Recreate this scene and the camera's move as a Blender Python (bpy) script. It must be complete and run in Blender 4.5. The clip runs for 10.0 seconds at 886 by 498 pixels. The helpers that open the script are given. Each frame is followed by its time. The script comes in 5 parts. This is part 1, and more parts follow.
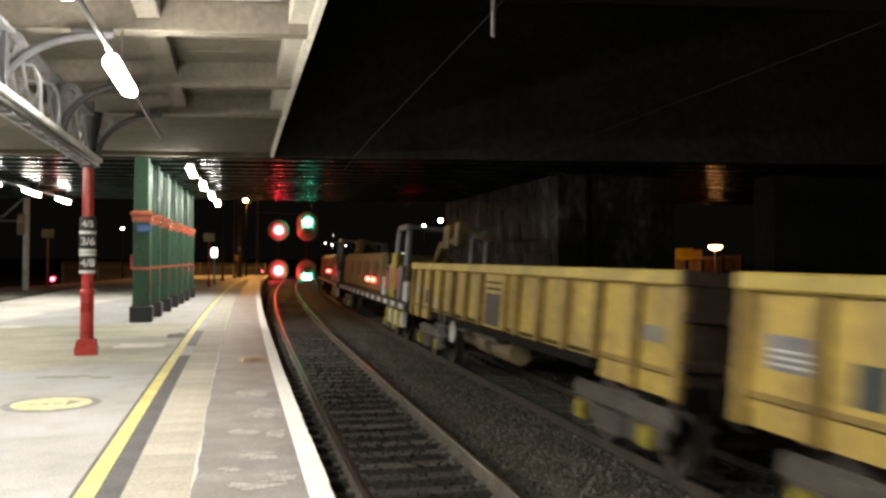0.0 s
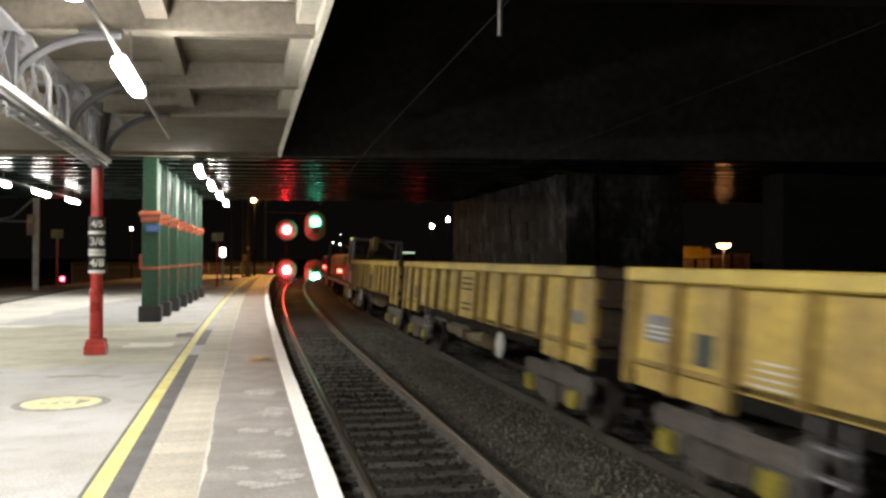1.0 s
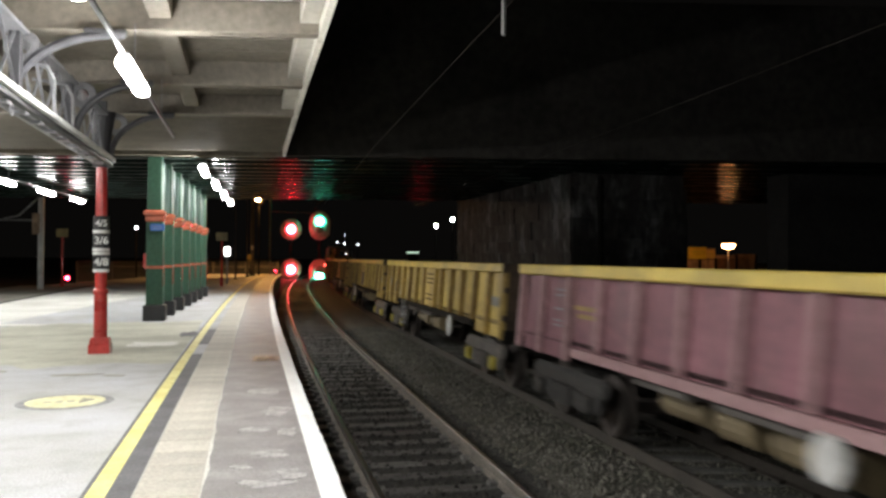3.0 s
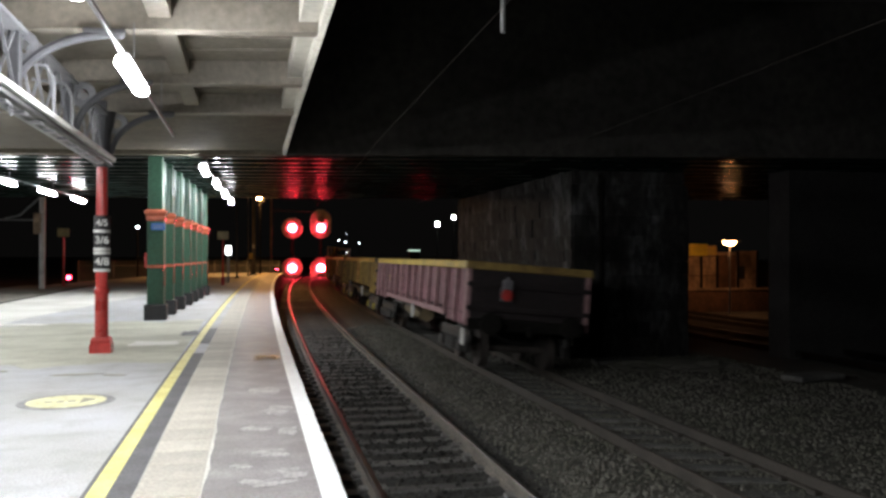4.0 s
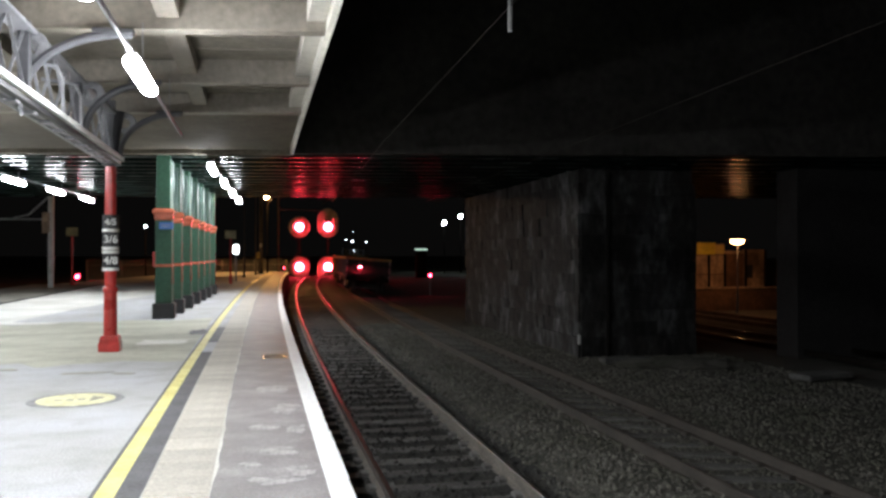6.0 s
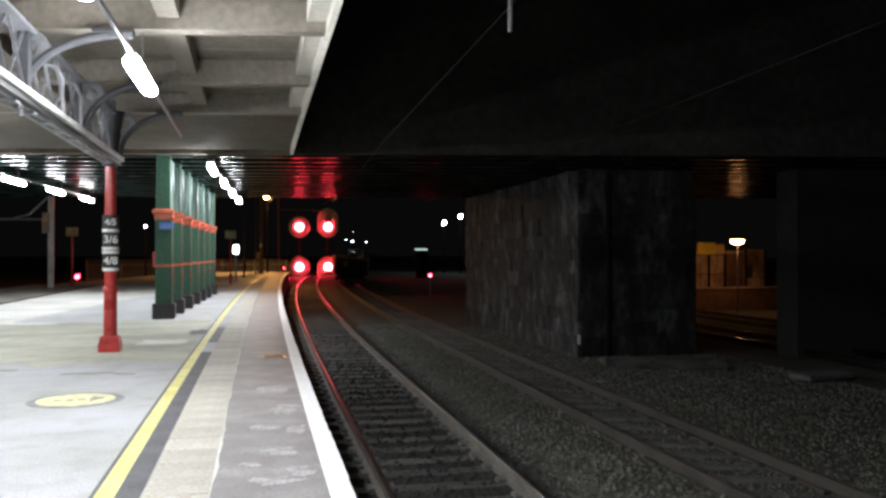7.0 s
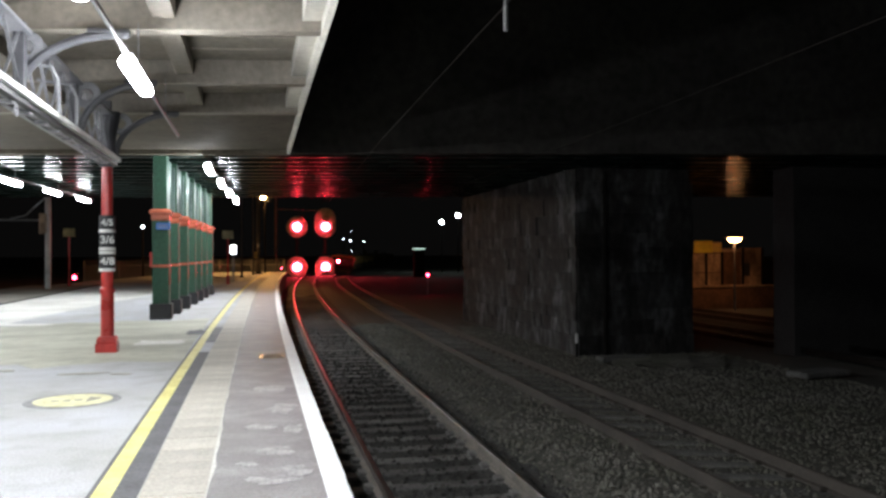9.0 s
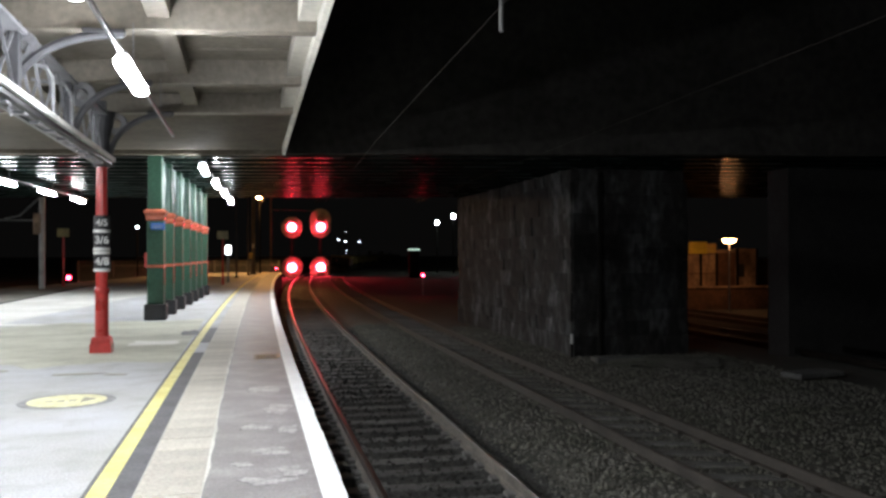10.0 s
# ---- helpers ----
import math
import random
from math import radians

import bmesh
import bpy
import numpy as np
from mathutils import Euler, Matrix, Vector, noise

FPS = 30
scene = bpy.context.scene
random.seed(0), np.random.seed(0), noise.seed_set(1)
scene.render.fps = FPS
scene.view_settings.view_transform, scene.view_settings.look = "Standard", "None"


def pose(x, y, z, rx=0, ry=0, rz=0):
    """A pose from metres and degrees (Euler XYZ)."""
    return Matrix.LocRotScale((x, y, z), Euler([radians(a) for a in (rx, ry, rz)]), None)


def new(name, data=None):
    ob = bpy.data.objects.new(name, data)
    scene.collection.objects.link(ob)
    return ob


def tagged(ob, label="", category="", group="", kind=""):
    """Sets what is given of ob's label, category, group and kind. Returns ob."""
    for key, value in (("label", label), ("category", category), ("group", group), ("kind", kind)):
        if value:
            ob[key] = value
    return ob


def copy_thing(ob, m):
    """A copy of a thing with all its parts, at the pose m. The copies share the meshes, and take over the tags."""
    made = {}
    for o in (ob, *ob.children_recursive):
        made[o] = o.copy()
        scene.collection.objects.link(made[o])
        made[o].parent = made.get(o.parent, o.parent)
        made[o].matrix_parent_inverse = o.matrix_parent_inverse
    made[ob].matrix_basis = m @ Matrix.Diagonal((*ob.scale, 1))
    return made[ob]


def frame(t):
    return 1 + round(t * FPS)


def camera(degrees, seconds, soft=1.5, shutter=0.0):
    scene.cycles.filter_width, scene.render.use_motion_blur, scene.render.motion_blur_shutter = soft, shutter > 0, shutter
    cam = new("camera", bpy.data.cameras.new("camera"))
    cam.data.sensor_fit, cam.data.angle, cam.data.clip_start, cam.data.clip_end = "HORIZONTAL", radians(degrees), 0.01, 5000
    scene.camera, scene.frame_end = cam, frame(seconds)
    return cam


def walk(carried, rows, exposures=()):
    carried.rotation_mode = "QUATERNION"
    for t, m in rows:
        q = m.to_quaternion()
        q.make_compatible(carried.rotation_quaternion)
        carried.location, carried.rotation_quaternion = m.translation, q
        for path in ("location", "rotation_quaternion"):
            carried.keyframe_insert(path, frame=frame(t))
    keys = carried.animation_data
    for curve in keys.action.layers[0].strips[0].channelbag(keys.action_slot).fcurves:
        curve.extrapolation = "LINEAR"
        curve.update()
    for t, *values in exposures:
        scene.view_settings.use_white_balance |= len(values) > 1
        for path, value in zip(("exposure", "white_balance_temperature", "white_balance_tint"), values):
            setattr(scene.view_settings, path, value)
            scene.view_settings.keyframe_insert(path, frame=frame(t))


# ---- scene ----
# camera: seconds, x, y, z, pitch up, yaw to the right, roll (degrees)
ROWS = [
    (0.0, -0.017, 0.013, 1.459, 0.682, 14.232, 0.315),
    (0.5, -0.016, -0.000, 1.455, 0.621, 14.058, 0.197),
    (1.0, -0.015, 0.002, 1.457, 0.622, 13.693, 0.166),
    (1.5, -0.015, 0.005, 1.459, 0.623, 13.505, 0.208),
    (2.0, -0.015, 0.014, 1.458, 0.636, 13.334, 0.252),
    (2.5, -0.012, 0.003, 1.455, 0.639, 13.373, 0.333),
    (4.0, 0.008, 0.008, 1.460, 0.465, 13.297, 0.045),
    (4.5, 0.008, 0.000, 1.459, 0.384, 13.049, -0.033),
    (5.0, 0.004, -0.001, 1.458, 0.390, 12.869, 0.002),
    (5.5, 0.000, -0.002, 1.458, 0.390, 12.821, 0.009),
    (7.0, 0.000, 0.000, 1.461, 0.387, 12.821, -0.000),
    (7.5, 0.006, -0.008, 1.457, 0.366, 12.811, -0.091),
    (8.0, 0.004, -0.007, 1.456, 0.369, 12.858, -0.133),
    (8.5, 0.012, -0.003, 1.450, 0.382, 12.866, -0.236),
    (9.0, 0.010, -0.012, 1.457, 0.346, 12.980, -0.221),
    (9.5, 0.007, -0.019, 1.453, 0.377, 13.124, -0.220),
    (10.0, 0.008, -0.013, 1.456, 0.389, 13.314, -0.156),
]


def aim(x, y, z, pitch, yaw, roll):
    return pose(x, y, z, 90 + pitch, 0, -yaw) @ pose(0, 0, 0, 0, 0, roll)


cam = camera(56.24, 10.0, soft=2.8, shutter=0.5)
# exposure and a white balance that starts warm and settles: seconds, stops, kelvin, tint
BALANCE = [(0, 1.0, 7950, 10), (1, 1.0, 7650, 10), (1.5, 1.0, 7450, 10), (2.5, 1.0, 7200, 10), (4, 1.0, 6620, 10), (5.5, 1.0, 6500, 10), (7, 1.0, 6430, 10), (10, 1.0, 6430, 10)]
walk(cam, [(r[0], aim(*r[1:])) for r in ROWS], BALANCE)

# night sky, faint town glow
world = bpy.data.worlds.new("night_sky")
scene.world = world
world.use_nodes = True
world.node_tree.nodes["Background"].inputs["Color"].default_value = (1.0, 0.95, 0.92, 1)
world.node_tree.nodes["Background"].inputs["Strength"].default_value = 0.0013

# ---------------------------------------------------------------- helpers


def part(name, bm, material, parent=None, label="", kind=""):
    me = bpy.data.meshes.new(name)
    bmesh.ops.recalc_face_normals(bm, faces=bm.faces)
    bm.to_mesh(me)
    bm.free()
    me.materials.append(material)
    ob = new(name, me)
    ob.parent = parent
    return tagged(ob, label, kind=kind)


def thing(name, label, category, at=(0, 0, 0), rz=0, group="", kind=""):
    ob = new(name)
    ob.matrix_basis = pose(*at, 0, 0, rz)
    return tagged(ob, label, category, group, kind)


def box(bm, x0, x1, y0, y1, z0, z1, bevel=0.0, m=None):
    r = bmesh.ops.create_cube(bm, size=1)
    vs = r["verts"]
    for v in vs:
        v.co = Vector((x0 + (v.co.x + 0.5) * (x1 - x0), y0 + (v.co.y + 0.5) * (y1 - y0), z0 + (v.co.z + 0.5) * (z1 - z0)))
    if bevel:
        es = list({e for v in vs for e in v.link_edges})
        r = bmesh.ops.bevel(bm, geom=es, offset=bevel, segments=1, affect="EDGES")
        vs = list({v for f in r["faces"] for v in f.verts} | {v for v in vs if v.is_valid})
    if m is not None:
        bmesh.ops.transform(bm, matrix=m, verts=vs)
    return bm


def cyl(bm, a, b, r0, r1=None, seg=14, caps=True):
    a, b = Vector(a), Vector(b)
    d = b - a
    m = Matrix.Translation((a + b) / 2) @ d.to_track_quat("Z", "Y").to_matrix().to_4x4()
    bmesh.ops.create_cone(bm, cap_ends=caps, segments=seg, radius1=r0, radius2=r0 if r1 is None else r1, depth=d.length, matrix=m)
    return bm


def lathe(bm, profile, seg=20, at=(0, 0, 0), square=False):
    """Turned solid from (radius, height) pairs; square=True gives a square section."""
    n = 4 if square else seg
    rings = []
    for r, z in profile:
        k = r * (math.sqrt(2) if square else 1)
        o = math.pi / 4 if square else 0
        rings.append([bm.verts.new((at[0] + k * math.cos(o + 2 * math.pi * i / n), at[1] + k * math.sin(o + 2 * math.pi * i / n), at[2] + z)) for i in range(n)])
    for a, b in zip(rings, rings[1:]):
        for i in range(n):
            bm.faces.new((a[i], a[(i + 1) % n], b[(i + 1) % n], b[i]))
    bm.faces.new(rings[0][::-1])
    bm.faces.new(rings[-1])
    return bm


def tube(bm, pts, r, seg=8):
    for a, b in zip(pts, pts[1:]):
        cyl(bm, a, b, r, seg=seg)
    return bm


def ring(bm, c, radius, r, axis, seg=20):
    pts = []
    for i in range(seg + 1):
        a = 2 * math.pi * i / seg
        u, v = radius * math.cos(a), radius * math.sin(a)
        pts.append(Vector(c) + (Vector((0, u, v)) if axis == "x" else Vector((u, 0, v)) if axis == "y" else Vector((u, v, 0))))
    return tube(bm, pts, r, 6)


def sweep(bm, section, ys, fx, z=0.0, fz=None):
    """Runs a closed (dx, dz) section along the line's curve fx."""
    rings = []
    for y in ys:
        zz = z + (fz(y) if fz else 0)
        rings.append([bm.verts.new((fx(y) + dx, y, zz + dz)) for dx, dz in section])
    n = len(section)
    for a, b in zip(rings, rings[1:]):
        for i in range(n):
            bm.faces.new((a[i], a[(i + 1) % n], b[(i + 1) % n], b[i]))
    bm.faces.new(rings[0][::-1])
    bm.faces.new(rings[-1])
    return bm


def rect(x0, x1, z0, z1):
    return [(x0, z0), (x1, z0), (x1, z1), (x0, z1)]


def B():
    return bmesh.new()


def text_part(name, body, size, material, parent, at, rot=(90, 0, 0), depth=0.003):
    cu = bpy.data.curves.new(name, "FONT")
    cu.body, cu.size, cu.extrude, cu.align_x, cu.align_y = body, size, depth, "CENTER", "CENTER"
    cu.offset = size * 0.025
    cu.materials.append(material)
    ob = new(name, cu)
    ob.parent = parent
    ob.matrix_basis = pose(*at, *rot)
    return ob


# ---------------------------------------------------------------- the line of the railway
EDGE, BEND, TWIST = 0.5956, 0.0007251, 0.000008175


def edge(y):
    """The platform edge: straight at the camera, bending to the right farther on."""
    return EDGE + BEND * y * y / 2 + TWIST * y ** 3 / 6 * (1 if y > 0 else 0)


def heading(y):
    return -math.degrees(math.atan(BEND * y + (TWIST * y * y / 2 if y > 0 else 0)))


RAIL_Z = -0.986       # rail top of the platform line
NEAR_RAIL = 0.746     # platform edge to its first rail
GAUGE = 1.505         # between rail centres
FAR_RAIL = 4.225      # platform edge to the first rail of the second line
CANT = 4.6            # lean of the second line, degrees
FAR_Z = -0.952        # its outer rail


# ---------------------------------------------------------------- materials
def mat(name, base, rough=0.7, metal=0.0, vary=0.25, grain=18.0, patch=1.3, bump=0.15, tint=None, island=False, piece=0.0, coords="Object", stretch=(1, 1, 1), spec=0.5, soft=0.15, mid=0.47, dirt=0.0, dirt_col=(0.03, 0.025, 0.02)):
    """Base colour broken up at two scales, with a fine relief. piece: how much single pieces differ."""
    m = bpy.data.materials.new(name)
    m.use_nodes = True
    nt = m.node_tree
    n, l = nt.nodes, nt.links
    bsdf = n["Principled BSDF"]
    co = n.new("ShaderNodeTexCoord")
    mp = n.new("ShaderNodeMapping")
    mp.inputs["Scale"].default_value = stretch
    where = n.new("ShaderNodeNewGeometry").outputs["Position"] if coords == "World" else co.outputs[coords]
    l.new(where, mp.inputs["Vector"])
    fine, big = n.new("ShaderNodeTexNoise"), n.new("ShaderNodeTexNoise")
    fine.inputs["Scale"].default_value, fine.inputs["Detail"].default_value = grain, 6
    big.inputs["Scale"].default_value, big.inputs["Detail"].default_value = patch, 4
    l.new(mp.outputs[0], fine.inputs["Vector"])
    l.new(mp.outputs[0], big.inputs["Vector"])
    ramp = n.new("ShaderNodeValToRGB")
    t = tint or tuple(c * 0.6 for c in base)
    ramp.color_ramp.elements[0].color, ramp.color_ramp.elements[0].position = (*t, 1), mid - soft
    ramp.color_ramp.elements[1].color, ramp.color_ramp.elements[1].position = (*base, 1), mid + soft
    l.new(big.outputs["Fac"], ramp.inputs["Fac"])
    mul = n.new("ShaderNodeMix")
    mul.data_type, mul.blend_type = "RGBA", "MULTIPLY"
    mul.inputs["Factor"].default_value = 1
    r2 = n.new("ShaderNodeMapRange")
    r2.inputs["From Min"].default_value, r2.inputs["From Max"].default_value = 0.3, 0.7
    r2.inputs["To Min"].default_value, r2.inputs["To Max"].default_value = 1 - vary, 1 + vary * 0.4
    l.new(fine.outputs["Fac"], r2.inputs["Value"])
    l.new(ramp.outputs["Color"], mul.inputs["A"])
    l.new(r2.outputs["Result"], mul.inputs["B"])
    out = mul.outputs["Result"]
    if piece or island:
        src = n.new("ShaderNodeNewGeometry").outputs["Random Per Island"] if island else n.new("ShaderNodeObjectInfo").outputs["Random"]
        r3 = n.new("ShaderNodeMapRange")
        r3.inputs["To Min"].default_value, r3.inputs["To Max"].default_value = 1 - (piece or 0.3), 1 + (piece or 0.3) * 0.5
        l.new(src, r3.inputs["Value"])
        mu2 = n.new("ShaderNodeMix")
        mu2.data_type, mu2.blend_type = "RGBA", "MULTIPLY"
        mu2.inputs["Factor"].default_value = 1
        l.new(out, mu2.inputs["A"])
        l.new(r3.outputs["Result"], mu2.inputs["B"])
        out = mu2.outputs["Result"]
    if dirt:
        st = n.new("ShaderNodeTexNoise")
        st.inputs["Scale"].default_value, st.inputs["Detail"].default_value = 3.1, 8
        mp2 = n.new("ShaderNodeMapping")
        mp2.inputs["Scale"].default_value = (1, 1, 0.25)
        l.new(where, mp2.inputs["Vector"])
        l.new(mp2.outputs[0], st.inputs["Vector"])
        r4 = n.new("ShaderNodeMapRange")
        r4.inputs["From Min"].default_value, r4.inputs["From Max"].default_value = 0.48, 0.75
        r4.inputs["To Max"].default_value = dirt
        l.new(st.outputs["Fac"], r4.inputs["Value"])
        mx = n.new("ShaderNodeMix")
        mx.data_type = "RGBA"
        l.new(r4.outputs["Result"], mx.inputs["Factor"])
        l.new(out, mx.inputs["A"])
        mx.inputs["B"].default_value = (*dirt_col, 1)
        out = mx.outputs["Result"]
    l.new(out, bsdf.inputs["Base Color"])
    bsdf.inputs["Metallic"].default_value = metal
    bsdf.inputs["Specular IOR Level"].default_value = spec
    r5 = n.new("ShaderNodeMapRange")
    r5.inputs["To Min"].default_value, r5.inputs["To Max"].default_value = max(0.05, rough - 0.12), min(1, rough + 0.12)
    l.new(big.outputs["Fac"], r5.inputs["Value"])
    l.new(r5.outputs["Result"], bsdf.inputs["Roughness"])
    if bump:
        bp = n.new("ShaderNodeBump")
        bp.inputs["Strength"].default_value, bp.inputs["Distance"].default_value = bump, 0.02
        l.new(fine.outputs["Fac"], bp.inputs["Height"])
        l.new(bp.outputs["Normal"], bsdf.inputs["Normal"])
    return m


def glow(name, colour, strength):
    m = bpy.data.materials.new(name)
    m.use_nodes = True
    b = m.node_tree.nodes["Principled BSDF"]
    b.inputs["Base Color"].default_value = (*[min(1, c * 0.8) for c in colour], 1)
    b.inputs["Emission Color"].default_value = (*colour, 1)
    b.inputs["Emission Strength"].default_value = strength
    b.inputs["Roughness"].default_value = 0.6
    return m


ASPHALT = mat("platform_asphalt", (0.55, 0.56, 0.59), 0.75, vary=0.3, grain=60, patch=0.5, bump=0.25, tint=(0.42, 0.42, 0.40), dirt=0.35, dirt_col=(0.22, 0.22, 0.18))
EDGE_ASPHALT = mat("edge_asphalt", (0.37, 0.355, 0.355), 0.6, vary=0.32, grain=55, patch=2.1, bump=0.25, tint=(0.235, 0.226, 0.226), stretch=(1.0, 1.3, 1), soft=0.16, mid=0.57)
WORN_PATCH = mat("worn_pale_patch", (0.47, 0.455, 0.455), 0.65, vary=0.4, grain=30, patch=7, bump=0.2, tint=(0.31, 0.30, 0.30), soft=0.1)
OLIVE_SHADE = mat("olive_asphalt", (0.58, 0.58, 0.48), 0.75, vary=0.3, grain=45, patch=0.9, bump=0.25, tint=(0.42, 0.415, 0.33), stretch=(0.5, 1.4, 1), soft=0.14, dirt=0.3, dirt_col=(0.20, 0.20, 0.15))
DARK_BAND = mat("dark_band", (0.14, 0.14, 0.15), 0.7, vary=0.35, grain=40, patch=3, bump=0.2)
YELLOW_LINE = mat("yellow_line", (0.82, 0.77, 0.33), 0.6, vary=0.25, grain=35, patch=4, bump=0.1, tint=(0.70, 0.62, 0.2))
WHITE_EDGE = mat("white_edge_paint", (0.92, 0.92, 0.92), 0.6, vary=0.1, grain=30, patch=2, bump=0.1, tint=(0.84, 0.84, 0.84))
TACTILE = mat("tactile_slab", (0.59, 0.56, 0.49), 0.75, vary=0.25, grain=50, patch=1.5, bump=0.2, tint=(0.48, 0.455, 0.40), piece=0.16)
CONCRETE = mat("platform_wall_concrete", (0.16, 0.15, 0.14), 0.85, vary=0.35, grain=12, patch=1.5, bump=0.4)
BALLAST = mat("ballast_bed", (0.085, 0.08, 0.066), 0.9, vary=0.85, grain=45, patch=1.6, bump=1.0, tint=(0.05, 0.05, 0.038))
DARK_BED = mat("dark_ballast_bed", (0.036, 0.034, 0.030), 0.9, vary=0.85, grain=45, patch=1.6, bump=1.0, tint=(0.022, 0.021, 0.019))
DARK_STONES = mat("oily_ballast_stones", (0.062, 0.058, 0.052), 0.85, vary=0.3, grain=30, patch=0.8, bump=0.3, tint=(0.03, 0.029, 0.026), island=True, piece=0.7)
STONES = mat("ballast_stones", (0.152, 0.142, 0.122), 0.85, vary=0.3, grain=30, patch=1.1, bump=0.3, tint=(0.085, 0.086, 0.062), island=True, piece=0.5)
RAIL_DULL = mat("dull_brown_rail", (0.066, 0.056, 0.047), 0.65, metal=0.0, vary=0.3, grain=25, patch=2, bump=0.1)
RAIL_TOP = mat("rail_steel", (0.155, 0.138, 0.128), 0.33, metal=0.9, vary=0.15, grain=30, patch=2, bump=0.03)
RAIL_SIDE = mat("rail_rust", (0.165, 0.145, 0.125), 0.75, vary=0.4, grain=25, patch=3, bump=0.2)
SLEEPER = mat("sleeper_concrete", (0.17, 0.165, 0.155), 0.85, vary=0.5, grain=25, patch=2, bump=0.3, tint=(0.085, 0.083, 0.08), piece=0.45)
CREAM = mat("cream_paint", (0.262, 0.232, 0.193), 0.6, vary=0.22, grain=14, patch=1.0, bump=0.1, tint=(0.195, 0.175, 0.148), dirt=0.4, dirt_col=(0.13, 0.11, 0.085), spec=0.2)
BROWN_BEAM = mat("brown_beam_paint", (0.135, 0.118, 0.092), 0.75, vary=0.25, grain=12, patch=1.2, bump=0.15, tint=(0.10, 0.086, 0.066), dirt=0.5, dirt_col=(0.06, 0.05, 0.038), spec=0.12)
FASCIA = mat("fascia_paint", (0.66, 0.63, 0.56), 0.55, vary=0.15, grain=14, patch=1.2, bump=0.1, dirt=0.3, dirt_col=(0.25, 0.22, 0.18))
GREY_IRON = mat("grey_iron_paint", (0.085, 0.085, 0.095), 0.45, vary=0.2, grain=20, patch=2, bump=0.1)
PALE_IRON = mat("pale_grey_iron", (0.27, 0.27, 0.29), 0.4, vary=0.2, grain=20, patch=2, bump=0.1)
RED_PAINT = mat("red_paint", (0.52, 0.05, 0.045), 0.3, vary=0.2, grain=15, patch=2, bump=0.08, tint=(0.33, 0.03, 0.025))
GREEN_PAINT = mat("green_paint", (0.03, 0.085, 0.052), 0.5, vary=0.25, grain=12, patch=1.5, bump=0.1, tint=(0.024, 0.08, 0.05), spec=0.3, dirt=0.3)
PALE_GREEN = mat("pale_green_paint", (0.13, 0.2, 0.175), 0.45, vary=0.2, grain=12, patch=1.5, bump=0.1)
ORANGE_PAINT = mat("orange_paint", (0.46, 0.115, 0.06), 0.27, vary=0.2, grain=12, patch=2, bump=0.1)
BLACK_PAINT = mat("black_paint", (0.018, 0.018, 0.02), 0.5, vary=0.3, grain=15, patch=2, bump=0.1)
WHITE_PAINT = mat("white_paint", (0.78, 0.78, 0.76), 0.5, vary=0.12, grain=15, patch=2, bump=0.06)
BLUE_PAINT = mat("blue_plate", (0.05, 0.17, 0.5), 0.4, vary=0.15, grain=20, patch=3, bump=0.03)
GIRDER = mat("bridge_girder", (0.012, 0.021, 0.018), 0.27, vary=0.35, grain=9, patch=1.0, bump=0.05, spec=0.03)
STONE = mat("pier_stone", (0.106, 0.106, 0.108), 0.9, vary=0.8, grain=7, patch=1.9, bump=0.8, tint=(0.022, 0.020, 0.018), piece=0.6, coords="World", stretch=(1, 1, 0.45), soft=0.10, mid=0.56, dirt=0.9, dirt_col=(0.022, 0.020, 0.018))
MORTAR = mat("dark_mortar", (0.030, 0.028, 0.027), 0.95, vary=0.3, grain=10, patch=2, bump=0.3)
# The ribs' shaded faces are put into a darker, dirtier yellow.
RIB_YELLOW = mat("dark_rib_yellow", (0.42, 0.285, 0.085), 0.6, vary=0.3, grain=8, patch=1.2, bump=0.15, tint=(0.24, 0.15, 0.05), dirt=0.65, dirt_col=(0.09, 0.055, 0.03), piece=0.15)
WAGON_YELLOW = mat("wagon_yellow", (0.64, 0.46, 0.105), 0.55, vary=0.3, grain=8, patch=0.9, bump=0.12, tint=(0.44, 0.305, 0.10), dirt=0.55, dirt_col=(0.16, 0.10, 0.05), piece=0.12)
WAGON_BRIGHT = mat("fresh_yellow", (0.70, 0.56, 0.04), 0.45, vary=0.12, grain=8, patch=0.9, bump=0.08, dirt=0.2, dirt_col=(0.16, 0.10, 0.05))
WAGON_RIM = mat("rim_yellow", (0.66, 0.50, 0.12), 0.5, vary=0.2, grain=10, patch=1.1, bump=0.1, dirt=0.45, dirt_col=(0.2, 0.13, 0.07))
MAROON_RIB = mat("faded_maroon_rib", (0.40, 0.24, 0.25), 0.6, vary=0.3, grain=8, patch=1.2, bump=0.15, tint=(0.30, 0.17, 0.18), dirt=0.3, dirt_col=(0.13, 0.10, 0.09))
DARK_BOGIE = mat("dark_bogie_grime", (0.045, 0.042, 0.040), 0.75, vary=0.4, grain=14, patch=2, bump=0.3, dirt=0.5)
TANK_TAN = mat("dusty_tan_tank", (0.26, 0.20, 0.115), 0.7, vary=0.3, grain=12, patch=2, bump=0.2, dirt=0.5)
MAROON = mat("wagon_maroon", (0.28, 0.12, 0.145), 0.6, vary=0.3, grain=8, patch=0.9, bump=0.15, tint=(0.17, 0.072, 0.085), dirt=0.5, dirt_col=(0.13, 0.10, 0.09))
UNDERFRAME = mat("underframe_near_black", (0.014, 0.0125, 0.011), 0.9, spec=0.15, vary=0.4, grain=14, patch=2, bump=0.3)
BOGIE = mat("bogie_grime", (0.13, 0.115, 0.105), 0.75, vary=0.4, grain=14, patch=2, bump=0.3, dirt=0.5)
